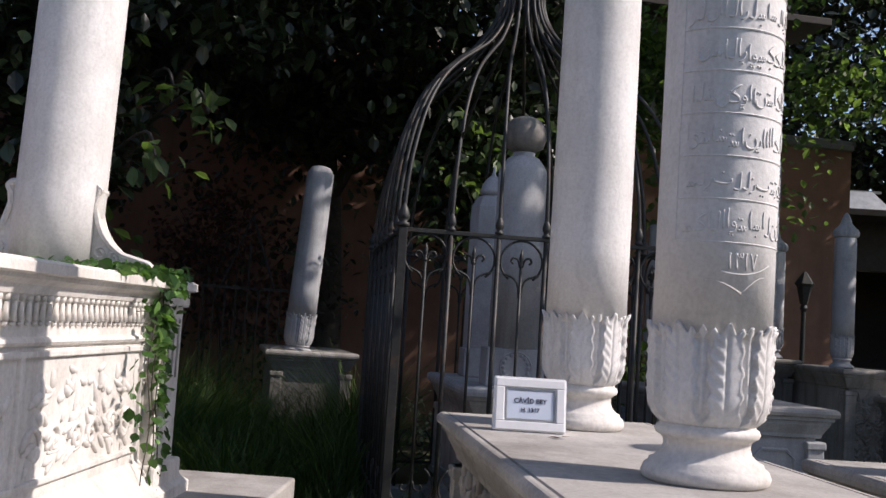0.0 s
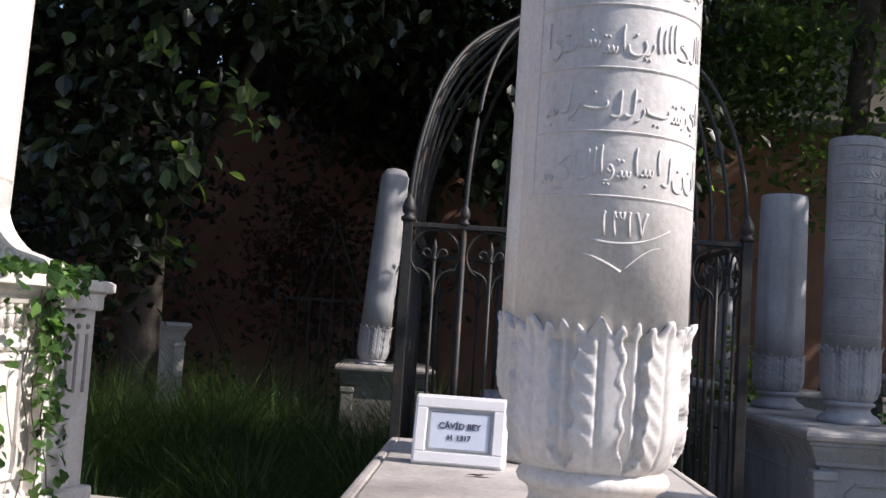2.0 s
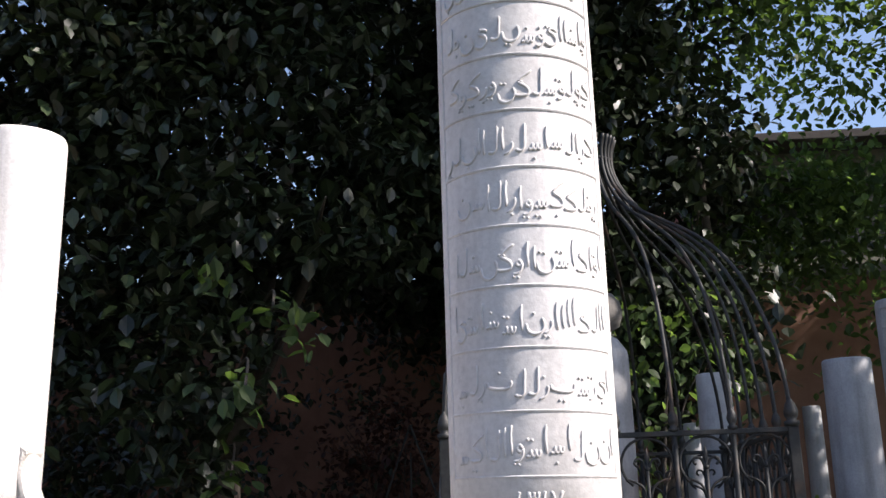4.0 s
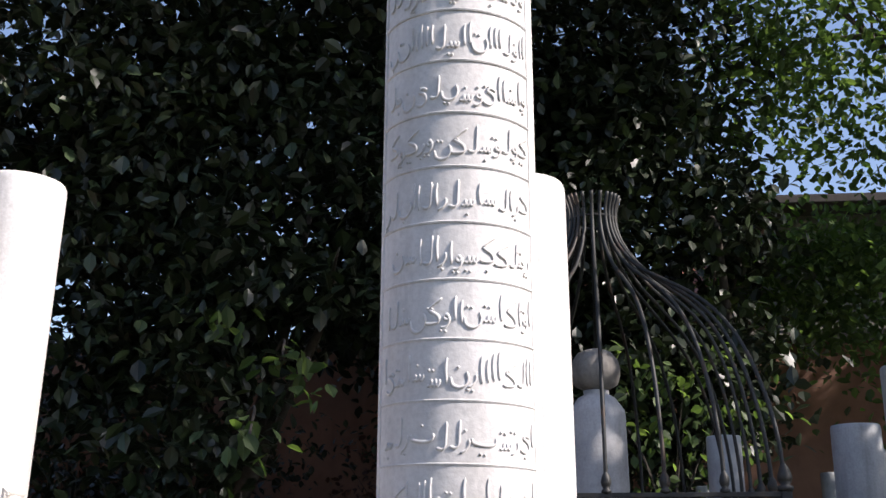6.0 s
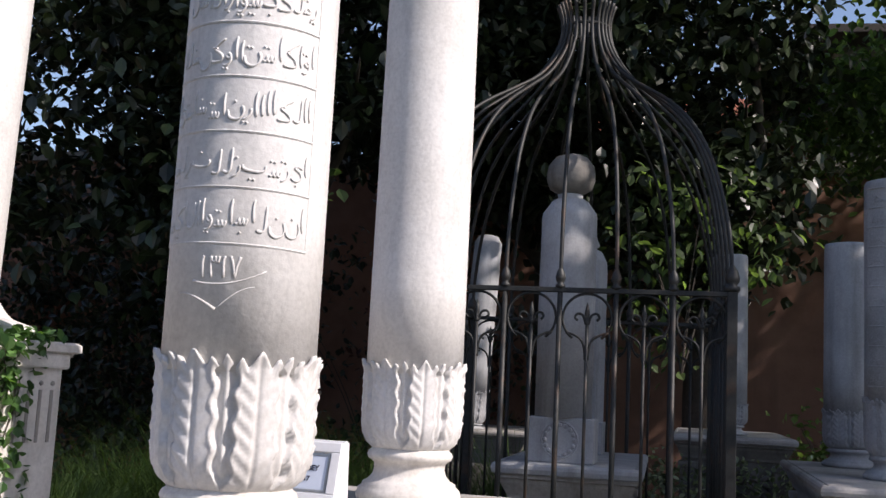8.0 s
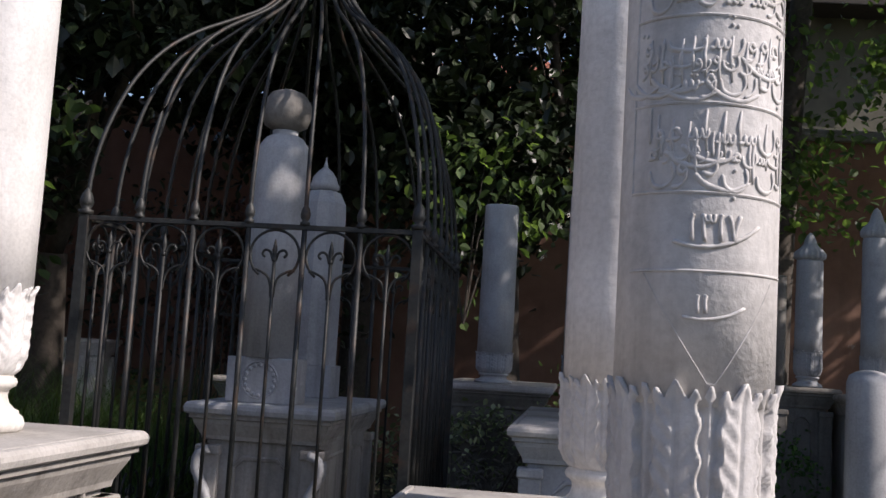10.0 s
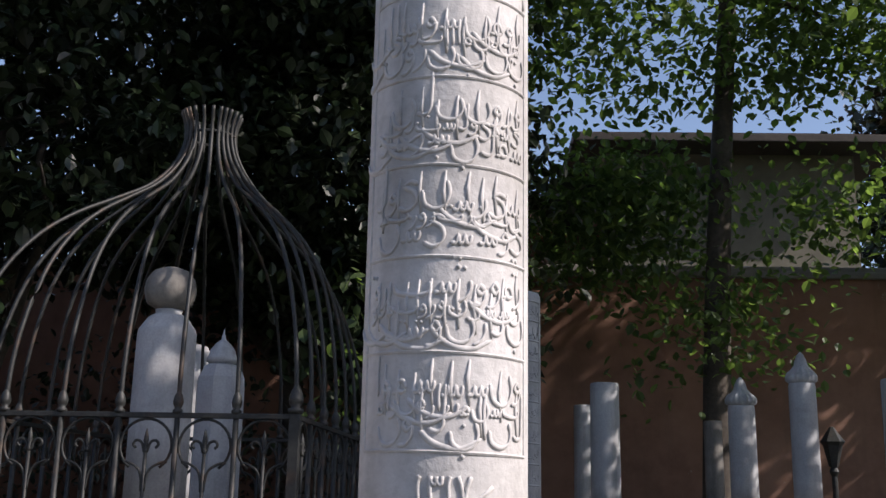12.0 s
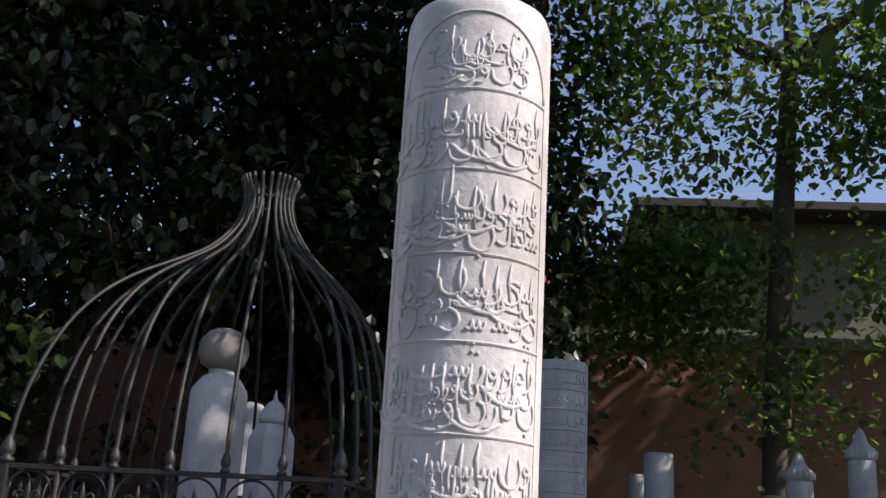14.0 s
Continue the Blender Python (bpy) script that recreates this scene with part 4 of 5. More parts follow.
def cage():
    th = thing("iron_cage", CAGE, "rusty black wrought-iron grave cage with domed rib top", "fence")
    bm = bmesh.new()
    for s in (-1, 1):
        box(bm, -CHX - 0.12, CHX + 0.12, s * CHY - 0.11, s * CHY + 0.11, -0.1, 0.24, 0.015)
        box(bm, s * CHX - 0.11, s * CHX + 0.11, -CHY + 0.112, CHY - 0.112, -0.1, 0.236, 0.015)
    part("marble_kerb", bm, M_GREY, th, "grey marble kerb under the cage")
    xs = np.linspace(-CHX, CHX, 7)
    ys = np.linspace(-CHY, CHY, 7)
    spots = [(x, -CHY) for x in xs] + [(x, CHY) for x in xs] + [(s * CHX, y) for s in (-1, 1) for y in ys[1:-1]]
    R0, RT = 1.945, 0.34
    # one mesh for each kind of post and finial, shared
    kinds = {}
    for p in spots:
        big = abs(abs(p[0]) - CHX) < 1e-6 and abs(abs(p[1]) - CHY) < 1e-6
        if big not in kinds:
            bm, bf = bmesh.new(), bmesh.new()
            if big:
                box(bm, -0.024, 0.024, -0.024, 0.024, 0.24, R0 + 0.012, 0.003)
                lathe(bf, [(0.03, R0 + 0.012), (0.036, R0 + 0.022), (0.036, R0 + 0.036), (0.02, R0 + 0.042), (0.032, R0 + 0.06), (0.034, R0 + 0.08), (0.024, R0 + 0.115), (0.008, R0 + 0.14), (0.002, R0 + 0.15)], 12)
            else:
                lathe(bm, [(0.013, 0.24), (0.013, R0 - 0.012)], 10)
                lathe(bf, [(0.017, R0 + 0.006), (0.024, R0 + 0.012), (0.024, R0 + 0.024), (0.014, R0 + 0.03), (0.022, R0 + 0.045), (0.025, R0 + 0.062), (0.018, R0 + 0.09), (0.006, R0 + 0.108), (0.002, R0 + 0.116)], 10)
            a = part("corner_post" if big else "post", bm, M_IRON, th, "", not big, pose(*p, 0))
            kinds[big] = (a, part("finial", bf, M_IRON, a, "acorn-shaped iron finial", True))
        else:
            a, f = kinds[big]
            again(f, Matrix(), again(a, pose(*p, 0)))
    # rails
    for z, t in ((R0, 0.012), (0.42, 0.010), (R0 - 0.27, 0.0)):
        if t == 0:
            continue
        for s in (-1, 1):
            bm = bmesh.new()
            box(bm, -CHX, CHX, s * CHY - 0.014, s * CHY + 0.014, z - t, z + t, 0.003)
            part("rail", bm, M_IRON, th)
            bm = bmesh.new()
            box(bm, s * CHX - 0.0135, s * CHX + 0.0135, -CHY, CHY, z - t * 0.9, z + t * 0.9, 0.003)
            part("rail", bm, M_IRON, th)
    # scroll panels between the posts
    def bay(w):
        bm = bmesh.new()
        tube(bm, [(0, 0, 0.42), (0, 0, 1.2), (0, 0, R0 - 0.13)], 0.0085, 7)
        r = w * 0.44
        zc = R0 - 0.016 - r
        tube(bm, [(r * math.cos(a), 0, zc + r * math.sin(a)) for a in np.linspace(-0.95, math.pi + 0.95, 22)], 0.0068, 6)
        for s in (-1, 1):
            tube(bm, smooth_path([(s * 0.006, 0, zc - 0.2), (s * 0.012, 0, zc - 0.14), (s * 0.03, 0, zc - 0.10), (s * 0.075, 0, zc - 0.075), (s * r * 0.86, 0, zc - 0.072)], 4), 0.0062, 6)
            tube(bm, smooth_path([(s * 0.006, 0, zc - 0.03), (s * 0.02, 0, zc + 0.012), (s * 0.045, 0, zc + 0.022), (s * 0.058, 0, zc + 0.004), (s * 0.045, 0, zc - 0.012)], 4), 0.0065, 6)
        lathe(bm, [(0.004, zc - 0.035), (0.012, zc - 0.03), (0.012, zc - 0.018), (0.006, zc - 0.01), (0.013, zc + 0.02), (0.010, zc + 0.04), (0.002, zc + 0.075)], 8)
        # foot scrolls
        zf = 0.42 + r + 0.02
        tube(bm, [(r * math.cos(a), 0, zf + r * math.sin(a)) for a in np.linspace(math.pi - 0.95, 2 * math.pi + 0.95, 22)], 0.0068, 6)
        for s in (-1, 1):
            tube(bm, smooth_path([(s * 0.006, 0, zf + 0.03), (s * 0.02, 0, zf - 0.012), (s * 0.045, 0, zf - 0.022), (s * 0.058, 0, zf - 0.004), (s * 0.045, 0, zf + 0.012)], 4), 0.0065, 6)
        return bm
    wx, wy = 2 * CHX / 6, 2 * CHX / 6
    fx = fy = None
    for s in (-1, 1):
        for a, b in zip(xs, xs[1:]):
            at = pose((a + b) / 2, s * CHY, 0)
            fx = part("scroll_bay", bay(wx), M_IRON, th, "upright with scrolls and a fleur-de-lis head", True, at) if fx is None else again(fx, at) and fx
        for a, b in zip(ys, ys[1:]):
            at = pose(s * CHX, (a + b) / 2, 0, 0, 0, 90)
            fy = part("scroll_bay", bay(wy), M_IRON, th, "upright with scrolls and a fleur-de-lis head", True, at) if fy is None else again(fy, at) and fy
    # ribs of the dome
    prof = [(0.0, 1.0), (0.22, 0.99), (0.45, 0.955), (0.7, 0.885), (0.9, 0.785), (1.05, 0.66), (1.18, 0.50), (1.3, 0.345), (1.45, 0.22), (1.58, 0.16), (1.70, 0.15), (1.80, 0.18)]
    for x, y in spots:
        a = math.atan2(y / CHY, x / CHX)
        keys = []
        for h, s in prof:
            k = min(1.0, max(0.0, (1.0 - s) / 0.82))
            rx, ry = 0.95 * math.cos(a), 0.95 * math.sin(a)
            keys.append(((x * (1 - k) + rx * k) * s, (y * (1 - k) + ry * k) * s, R0 + 0.02 + h))
        bm = bmesh.new()
        tube(bm, smooth_path(keys, 4), 0.0112, 6)
        part("dome_rib", bm, M_IRON, th, "", True)
    bm = bmesh.new()
    tube(bm, [(0.14 * math.cos(q), 0.14 * math.sin(q), R0 + 1.68) for q in np.linspace(0, 6.283, 24, endpoint=False)], 0.009, 6, closed=True)
    part("neck_ring", bm, M_IRON, th)
    return th


cage()

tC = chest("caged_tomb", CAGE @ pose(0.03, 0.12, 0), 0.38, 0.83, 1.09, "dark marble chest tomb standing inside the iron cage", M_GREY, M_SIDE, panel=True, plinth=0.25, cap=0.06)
for sx in (-1, 1):
    bm = bmesh.new()
    for q in range(4):
        tube(bm, smooth_path([(sx * 0.0, -0.02 * q, 0.36), (sx * 0.055, -0.02 * q, 0.33), (sx * 0.06, -0.02 * q, 0.25), (sx * 0.0, -0.02 * q, 0.12), (sx * 0.02, -0.02 * q, 0.0)], 4), 0.024, 6)
    part("corner_volute", bm, M_GREY, tC, "carved scroll console at the corner", True, pose(sx * 0.25, -0.728, 0.5))


def ball_stone():
    th = thing("ball_gravestone", pose(0.345, 6.46, 1.09, 0, 0, 9), "grey marble pillar gravestone with a ball finial on a carved block", "gravestone")
    bm = bmesh.new()
    box(bm, -0.178, 0.178, -0.13, 0.13, 0, 0.235, 0.008)
    part("block", bm, M_GREY, th, "square block with a carved round wreath")
    bm = bmesh.new()
    tube(bm, [(0.095 * math.cos(a), -0.131, 0.12 + 0.095 * math.sin(a)) for a in np.linspace(0, 6.283, 24, endpoint=False)], 0.007, 5, closed=True)
    for k in range(16):
        a = k * 0.3927
        g = bmesh.ops.create_icosphere(bm, subdivisions=1, radius=0.013)
        bmesh.ops.translate(bm, vec=(0.078 * math.cos(a), -0.131, 0.12 + 0.078 * math.sin(a)), verts=g["verts"])
    part("wreath", bm, M_GREY, th)
    bm = bmesh.new()
    lathe(bm, [(0.152, 0.235), (0.153, 0.9), (0.150, 1.31), (0.145, 1.335), (0.10, 1.40), (0.066, 1.42), (0.07, 1.44)], 32)
    part("pillar", bm, M_GREY, th, "", True)
    bm = bmesh.new()
    lathe(bm, [(0.07, 1.445), (0.115, 1.47), (0.132, 1.52), (0.134, 1.55), (0.125, 1.60), (0.09, 1.645), (0.04, 1.665), (0.01, 1.668)], 32)
    part("ball", bm, M_DARK, th, "weathered stone ball", True)


ball_stone()


def pointed_stone():
    th = thing("pointed_gravestone", pose(0.17, 7.45, 1.09, 0, 0, 9), "mottled grey eight-sided gravestone with a pointed cap", "gravestone")
    bm = bmesh.new()
    box(bm, -0.155, 0.155, -0.13, 0.13, 0, 0.2, 0.008)
    part("block", bm, M_GREY, th)
    bm = bmesh.new()
    lathe(bm, [(0.15, 0.2), (0.15, 1.13), (0.145, 1.2), (0.11, 1.27), (0.075, 1.285)], 8)
    part("pillar", bm, M_GREY, th)
    bm = bmesh.new()
    lathe(bm, [(0.075, 1.285), (0.095, 1.30), (0.095, 1.32), (0.085, 1.335), (0.075, 1.37), (0.045, 1.41), (0.015, 1.435), (0.006, 1.48), (0.003, 1.50)], 16)
    part("cap", bm, M_GREY, th, "", True)


pointed_stone()

# ---- the tomb with the banded column ----
tD = chest("chest_tomb", pose(1.815, 7.75, 0, 0, 0, AXIS), 0.37, 1.24, 1.07, "grey marble chest tomb with panelled sides", M_SLAB, M_GREY, panel=True)
F_D = -math.pi / 2 + 0.15
colD = tombstone_column("gravestone_column", pose(1.991, 7.318, 1.07), 0.163, 1.655, "grey marble gravestone column with thin bands of worn script", "columns of the panelled tomb", base_h=0.13, cup_h=0.30, taper=0.985, mat=M_GREY, face=F_D, lobes=8)
inscribed(colD, 0.1622, 0.50, 1.60, F_D, 70, 10, 21, 0.0030, 0.8, material=M_GREY)
tombstone_column("gravestone_column", pose(1.73, 8.45, 1.07), 0.165, 1.47, "plain grey marble gravestone column with carved foot", "columns of the panelled tomb", base_h=0.12, cup_h=0.24, mat=M_GREY, lobes=8)

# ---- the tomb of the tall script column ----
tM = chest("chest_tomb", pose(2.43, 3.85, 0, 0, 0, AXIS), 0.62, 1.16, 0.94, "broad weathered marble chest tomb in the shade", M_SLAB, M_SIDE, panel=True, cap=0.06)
F_M = math.atan2(1.63 - 3.331, 3.09 - 2.643)
colM = tombstone_column("gravestone_column", pose(2.652, 3.331, 0.94), 0.1385, 1.690, "tall white marble gravestone column densely carved with raised script", "columns of the broad tomb", base_h=0.15, cup_h=0.26, taper=1.0, top="round", mat=M_WORN, face=F_M, lobes=8)
inscribed(colM, 0.1385, 0.736, 1.50, F_M, 66, 5, 31, 0.0036, 1.5, M_WORN, -0.0006)
bm = bmesh.new()
tube(bm, [on_drum(0.1388, F_M, 0.155 * math.cos(q), 1.505 + 0.15 * math.sin(q)) for q in np.linspace(0, math.pi, 28)], 0.0030, 5)
rngM = np.random.default_rng(77)
script_band(bm, rngM, 0.1385, F_M, 0.108, 1.50, 0.135, 0.0033, 1.3, -0.0008)
part("arched_heading", bm, M_WORN, colM, "arched heading of worn raised script", True)
bm = bmesh.new()
numerals(bm, "1317", 0.1388, F_M, -0.045, 0.655, 0.045, 0.004)
tube(bm, [on_drum(0.1388, F_M, s, 0.645 + 4.0 * (s + 0.02) ** 2) for s in np.linspace(-0.07, 0.08, 12)], 0.0038, 5)
numerals(bm, "11", 0.1388, F_M, -0.03, 0.535, 0.03, 0.0035)
tube(bm, [on_drum(0.1388, F_M, s, 0.525 + 4.0 * (s + 0.02) ** 2) for s in np.linspace(-0.05, 0.055, 12)], 0.0032, 5)
part("date", bm, M_WORN, colM, "carved eastern digits over curved strokes", True)
bm = bmesh.new()
tube(bm, [on_drum(0.1388, F_M, s, 0.41 + 1.1 * abs(s) ** 1.0 * 1.4) for s in np.linspace(-0.13, 0.13, 20)], 0.0009, 5)
tube(bm, [on_drum(0.1388, F_M, s, 0.605) for s in np.linspace(-0.16, 0.16, 20)], 0.0026, 5)
part("tail_flourish", bm, M_WORN, colM, "", True)
tombstone_column("gravestone_column", pose(2.37, 4.50, 0.94), 0.140, 1.575, "plain white marble gravestone column with carved leaf cup", "columns of the broad tomb", base_h=0.15, cup_h=0.25, mat=M_WORN, top="round", lobes=8)

# ---- tombs further back ----
tE = chest("chest_tomb", pose(0.74, 10.25, 0, 0, 0, AXIS), 0.46, 1.05, 1.20, "dark stone chest tomb with a carved shield on its end", M_SLAB, M_DARK, panel=False)
carved_field(tE, pose(0, -0.955, 0), 0.26, 0.30, 0.98, 17, M_DARK, 1.3, 0.025, "carved vase and scrolls")
tombstone_column("gravestone_column", pose(0.80, 9.68, 1.20), 0.142, 1.44, "plain grey marble gravestone column", "far gravestones", base_h=0.08, cup_h=0.16, mat=M_GREY, lobes=8)
tombstone_column("gravestone_column", pose(0.52, 11.05, 1.20), 0.085, 1.15, "slim grey marble gravestone column", "far gravestones", cup=False, mat=M_GREY)

tK = chest("chest_tomb", pose(-1.66, 10.9, 0, 0, 0, 14), 0.45, 0.85, 1.10, "dark stone chest tomb half sunk in long grass", M_SIDE, M_DARK, panel=False)
tombstone_column("gravestone_column", pose(-1.66, 10.35, 1.10, 0, 3.5, 0), 0.142, 1.80, "leaning grey marble gravestone column with a broken top", "far gravestones", base_h=0.05, cup_h=0.30, taper=0.93, top="broken", mat=M_GREY, lobes=8)

tG = chest("chest_tomb", pose(1.99, 12.3, 0, 0, 0, AXIS), 0.50, 1.1, 1.10, "grey marble chest tomb with a curved panel moulding", M_SLAB, M_SIDE, panel=True)
tombstone_column("gravestone_column", pose(2.06, 11.55, 1.10), 0.138, 1.58, "grey marble gravestone column with carved foot", "far gravestones", base_h=0.14, cup_h=0.26, mat=M_GREY, lobes=8)
tombstone_column("gravestone_column", pose(1.68, 12.95, 1.10), 0.10, 1.50, "slim pale marble gravestone column", "far gravestones", cup=False, mat=M_GREY)

tH = chest("chest_tomb", pose(3.90, 11.15, 0, 0, 0, AXIS), 0.37, 0.80, 1.264, "weathered marble chest tomb with carved corner consoles", M_SIDE, M_SIDE, panel=False)
carved_field(tH, pose(0, -0.71, 0), 0.24, 0.35, 1.04, 19, M_SIDE, 1.6, 0.03, "carved garland and consoles")


def capped_column(m, r, h, label):
    th = tombstone_column("gravestone_column", m, r, h, label, "far gravestones", base_h=0.10, cup_h=0.22, mat=M_GREY, lobes=8)
    bm = bmesh.new()
    def flute(a, k, rr, z):
        return (rr * (1 + 0.07 * math.cos(a * 16)), z) if k in (1, 2, 3) else (rr, z)
    lathe(bm, [(r * 0.9, h), (r * 1.08, h + 0.02), (r * 1.1, h + 0.06), (r * 0.95, h + 0.09), (r * 0.7, h + 0.12), (r * 0.5, h + 0.15), (r * 0.42, h + 0.19), (r * 0.25, h + 0.235), (r * 0.05, h + 0.26)], 64, flute)
    part("fluted_cap", bm, M_GREY, th, "ribbed turban-shaped stone cap", True)
    return th


capped_column(pose(3.76, 10.68, 1.264), 0.110, 1.307, "grey marble gravestone column with a ribbed cap")
tI = chest("chest_tomb", pose(3.12, 11.95, 0, 0, 0, 12), 0.31, 0.70, 1.308, "brown weathered sarcophagus with curved sides", M_DARK, M_DARK, panel=True)
capped_column(pose(3.29, 11.54, 1.308), 0.122, 1.158, "dark grey gravestone column with a small pointed cap")
tombstone_column("gravestone_column", pose(3.03, 12.2, 1.308), 0.089, 1.07, "slim dark grey gravestone column", "far gravestones", cup=False, mat=M_DARK)
tombstone_column("short_gravestone", pose(3.42, 7.81, 0), 0.128, 1.40, "short round grey marble gravestone with a rounded top", "far gravestones", cup=False, top="dome", mat=M_GREY)
tJ = chest("chest_tomb", pose(4.55, 10.6, 0, 0, 0, AXIS), 0.56, 1.1, 1.02, "dark weathered chest tomb", M_SIDE, M_DARK, panel=True)
tombstone_column("gravestone_column", pose(4.42, 9.95, 1.02), 0.165, 1.50, "grey marble gravestone column on a dark tomb", "far gravestones", base_h=0.10, cup_h=0.24, mat=M_GREY, lobes=8)
tL = chest("chest_tomb", pose(-4.5, 11.75, 0, 0, 0, 25), 0.36, 0.6, 1.36, "low pale chest tomb dappled with sun among the shrubs", M_TOMBW, M_TOMBW, panel=True)


def far_railing():
    th = thing("iron_railing", pose(-2.55, 11.9, 0, 0, 0, 12), "small dark iron grave railing with a peaked corner", "fence")
    for k in range(9):
        bm = bmesh.new()
        x = -0.5 + k * 0.125
        tube(bm, [(x, 0, 0), (x, 0, 1.75 if k not in (3, 4, 5) else 1.75 + 0.5 * (1 - abs(k - 4)))], 0.011, 6)
        part("bar", bm, M_IRON, th)
    for z in (0.35, 1.7):
        bm = bmesh.new()
        box(bm, -0.52, 0.52, -0.012, 0.012, z, z + 0.025)
        part("rail", bm, M_IRON, th)
    for s in (-1, 1):
        bm = bmesh.new()
        tube(bm, [(s * 0.3, 0, 1.72), (0, 0, 2.55)], 0.012, 6)
        part("peak_bar", bm, M_IRON, th)


far_railing()
# ---- buildings beyond the wall ----
def far_house():
    th = thing("far_house", pose(3.5, 19.6, -0.1, 0, 0, 13) @ pose(-3.72, -19.2, 0), "olive rendered house behind the wall with deep dark eaves", "house")
    bm = bmesh.new()
    box(bm, 1.5, 5.8, 19.2, 26.0, -0.1, 7.6)
    part("wall", bm, M_FACADE, th)
    bm = bmesh.new()
    box(bm, 0.9, 6.5, 18.5, 26.8, 7.6, 7.75, 0.02)
    part("eave", bm, M_EAVE, th, "dark boarded eaves")
    bm = bmesh.new()
    v = [bm.verts.new(p) for p in ((0.9, 18.5, 7.752), (6.5, 18.5, 7.752), (6.5, 26.8, 7.752), (0.9, 26.8, 7.752), (3.0, 22.5, 8.6), (4.4, 22.5, 8.6))]
    for q in ((0, 1, 5, 4), (1, 2, 5), (2, 3, 4, 5), (3, 0, 4), (3, 2, 1, 0)):
        bm.faces.new([v[i] for i in q])
    part("roof", bm, M_TILE, th)
    bm = bmesh.new()
    box(bm, 1.49, 5.81, 19.13, 19.2, 5.0, 5.12, 0.01)
    part("string_course", bm, M_COPING, th)


far_house()


def tiled_house():
    th = thing("tiled_house", pose(0, 0, 0), "small house with red tiled roof behind the trees", "house")
    bm = bmesh.new()
    box(bm, -3.6, 1.2, 20.0, 25.0, -0.1, 6.3)
    part("wall", bm, M_PLASTER, th)
    n = 26
    for k in range(n):
        x = -3.9 + k * 5.3 / n
        bm = bmesh.new()
        tube(bm, [(x, 19.6, 6.22), (x, 22.5, 7.6)], 0.11, 7)
        part("tile_row", bm, M_TILE, th)
    bm = bmesh.new()
    v = [bm.verts.new(p) for p in ((-4.0, 19.6, 6.2), (1.4, 19.6, 6.2), (1.4, 22.5, 7.58), (-4.0, 22.5, 7.58), (-4.0, 25.4, 6.2), (1.4, 25.4, 6.2))]
    for q in ((0, 1, 2, 3), (3, 2, 5, 4)):
        bm.faces.new([v[i] for i in q])
    part("roof", bm, M_TILE, th)


tiled_house()


def lodge():
    """The low lodge with lit window east of the wall's end."""
    th = thing("garden_lodge", pose(-0.25, 4.3, 0), "low dark lodge with windows and warm lamps inside", "house")
    bm = bmesh.new()
    box(bm, 6.6, 13.85, 15.4, 15.7, -0.1, 1.15)
    box(bm, 6.6, 13.85, 15.4, 15.7, 2.95, 3.85)
    for x in (6.6, 8.3, 10.0, 11.7, 13.2):
        box(bm, x, x + 0.25, 15.403, 15.697, 1.15, 2.95)
    box(bm, 6.6, 13.85, 18.7, 19.0, -0.1, 3.85)
    box(bm, 13.85, 13.8, 15.4, 19.0, -0.1, 3.85)
    box(bm, 6.3, 6.6, 15.4, 19.0, -0.1, 3.85)
    part("wall", bm, M_EAVE, th)
    bm = bmesh.new()
    box(bm, 5.9, 14.3, 14.4, 19.4, 3.85, 3.97, 0.01)
    part("roof", bm, M_EAVE, th, "flat dark projecting roof")
    bm = bmesh.new()
    v = [bm.verts.new(p) for p in ((-0.5, -0.4, 0), (0.5, -0.4, 0), (0.5, 0.4, 0), (-0.5, 0.4, 0), (-0.22, -0.15, 0.36), (0.22, -0.15, 0.36), (0.22, 0.15, 0.36), (-0.22, 0.15, 0.36))]
    for q in ((3, 2, 1, 0), (4, 5, 6, 7), (0, 1, 5, 4), (1, 2, 6, 5), (2, 3, 7, 6), (3, 0, 4, 7)):
        bm.faces.new([v[i] for i in q])
    box(bm, -0.42, 0.42, -0.03, 0.03, 0.36, 0.40)
    part("roof_vent", bm, M_ZINC, th, "pale metal roof vent", False, pose(7.1, 14.95, 3.971))
    bulb, nt, b = shader("warm_bulb", 0.4)
    b.inputs["Emission Color"].default_value = (1.0, 0.75, 0.5, 1)
    b.inputs["Emission Strength"].default_value = 14
    for x, z in ((7.05, 2.55), (7.35, 2.62), (7.6, 2.52)):
        bm = bmesh.new()
        bmesh.ops.create_uvsphere(bm, u_segments=10, v_segments=8, radius=0.03)
        part("bulb", bm, bulb, th, "warm glowing bulb", True, pose(x, 16.4, z))
        bm = bmesh.new()
        tube(bm, [(x, 16.4, z + 0.05), (x, 16.4, 3.85)], 0.006, 5)
        part("cord", bm, M_WOODDARK, th)


lodge()


def street_lamp():
    th = thing("garden_lamp", pose(4.25, 13.6, 0), "dark iron garden lamp post by the wall", "lamp")
    bm = bmesh.new()
    lathe(bm, [(0.07, -0.05), (0.07, 0.15), (0.035, 0.25), (0.03, 1.9), (0.05, 1.95), (0.03, 2.0)], 12)
    part("post", bm, M_IRON, th)
    bm = bmesh.new()
    lathe(bm, [(0.05, 2.0), (0.10, 2.22), (0.13, 2.26), (0.02, 2.42)], 6)
    part("lantern", bm, M_IRON, th)


street_lamp()


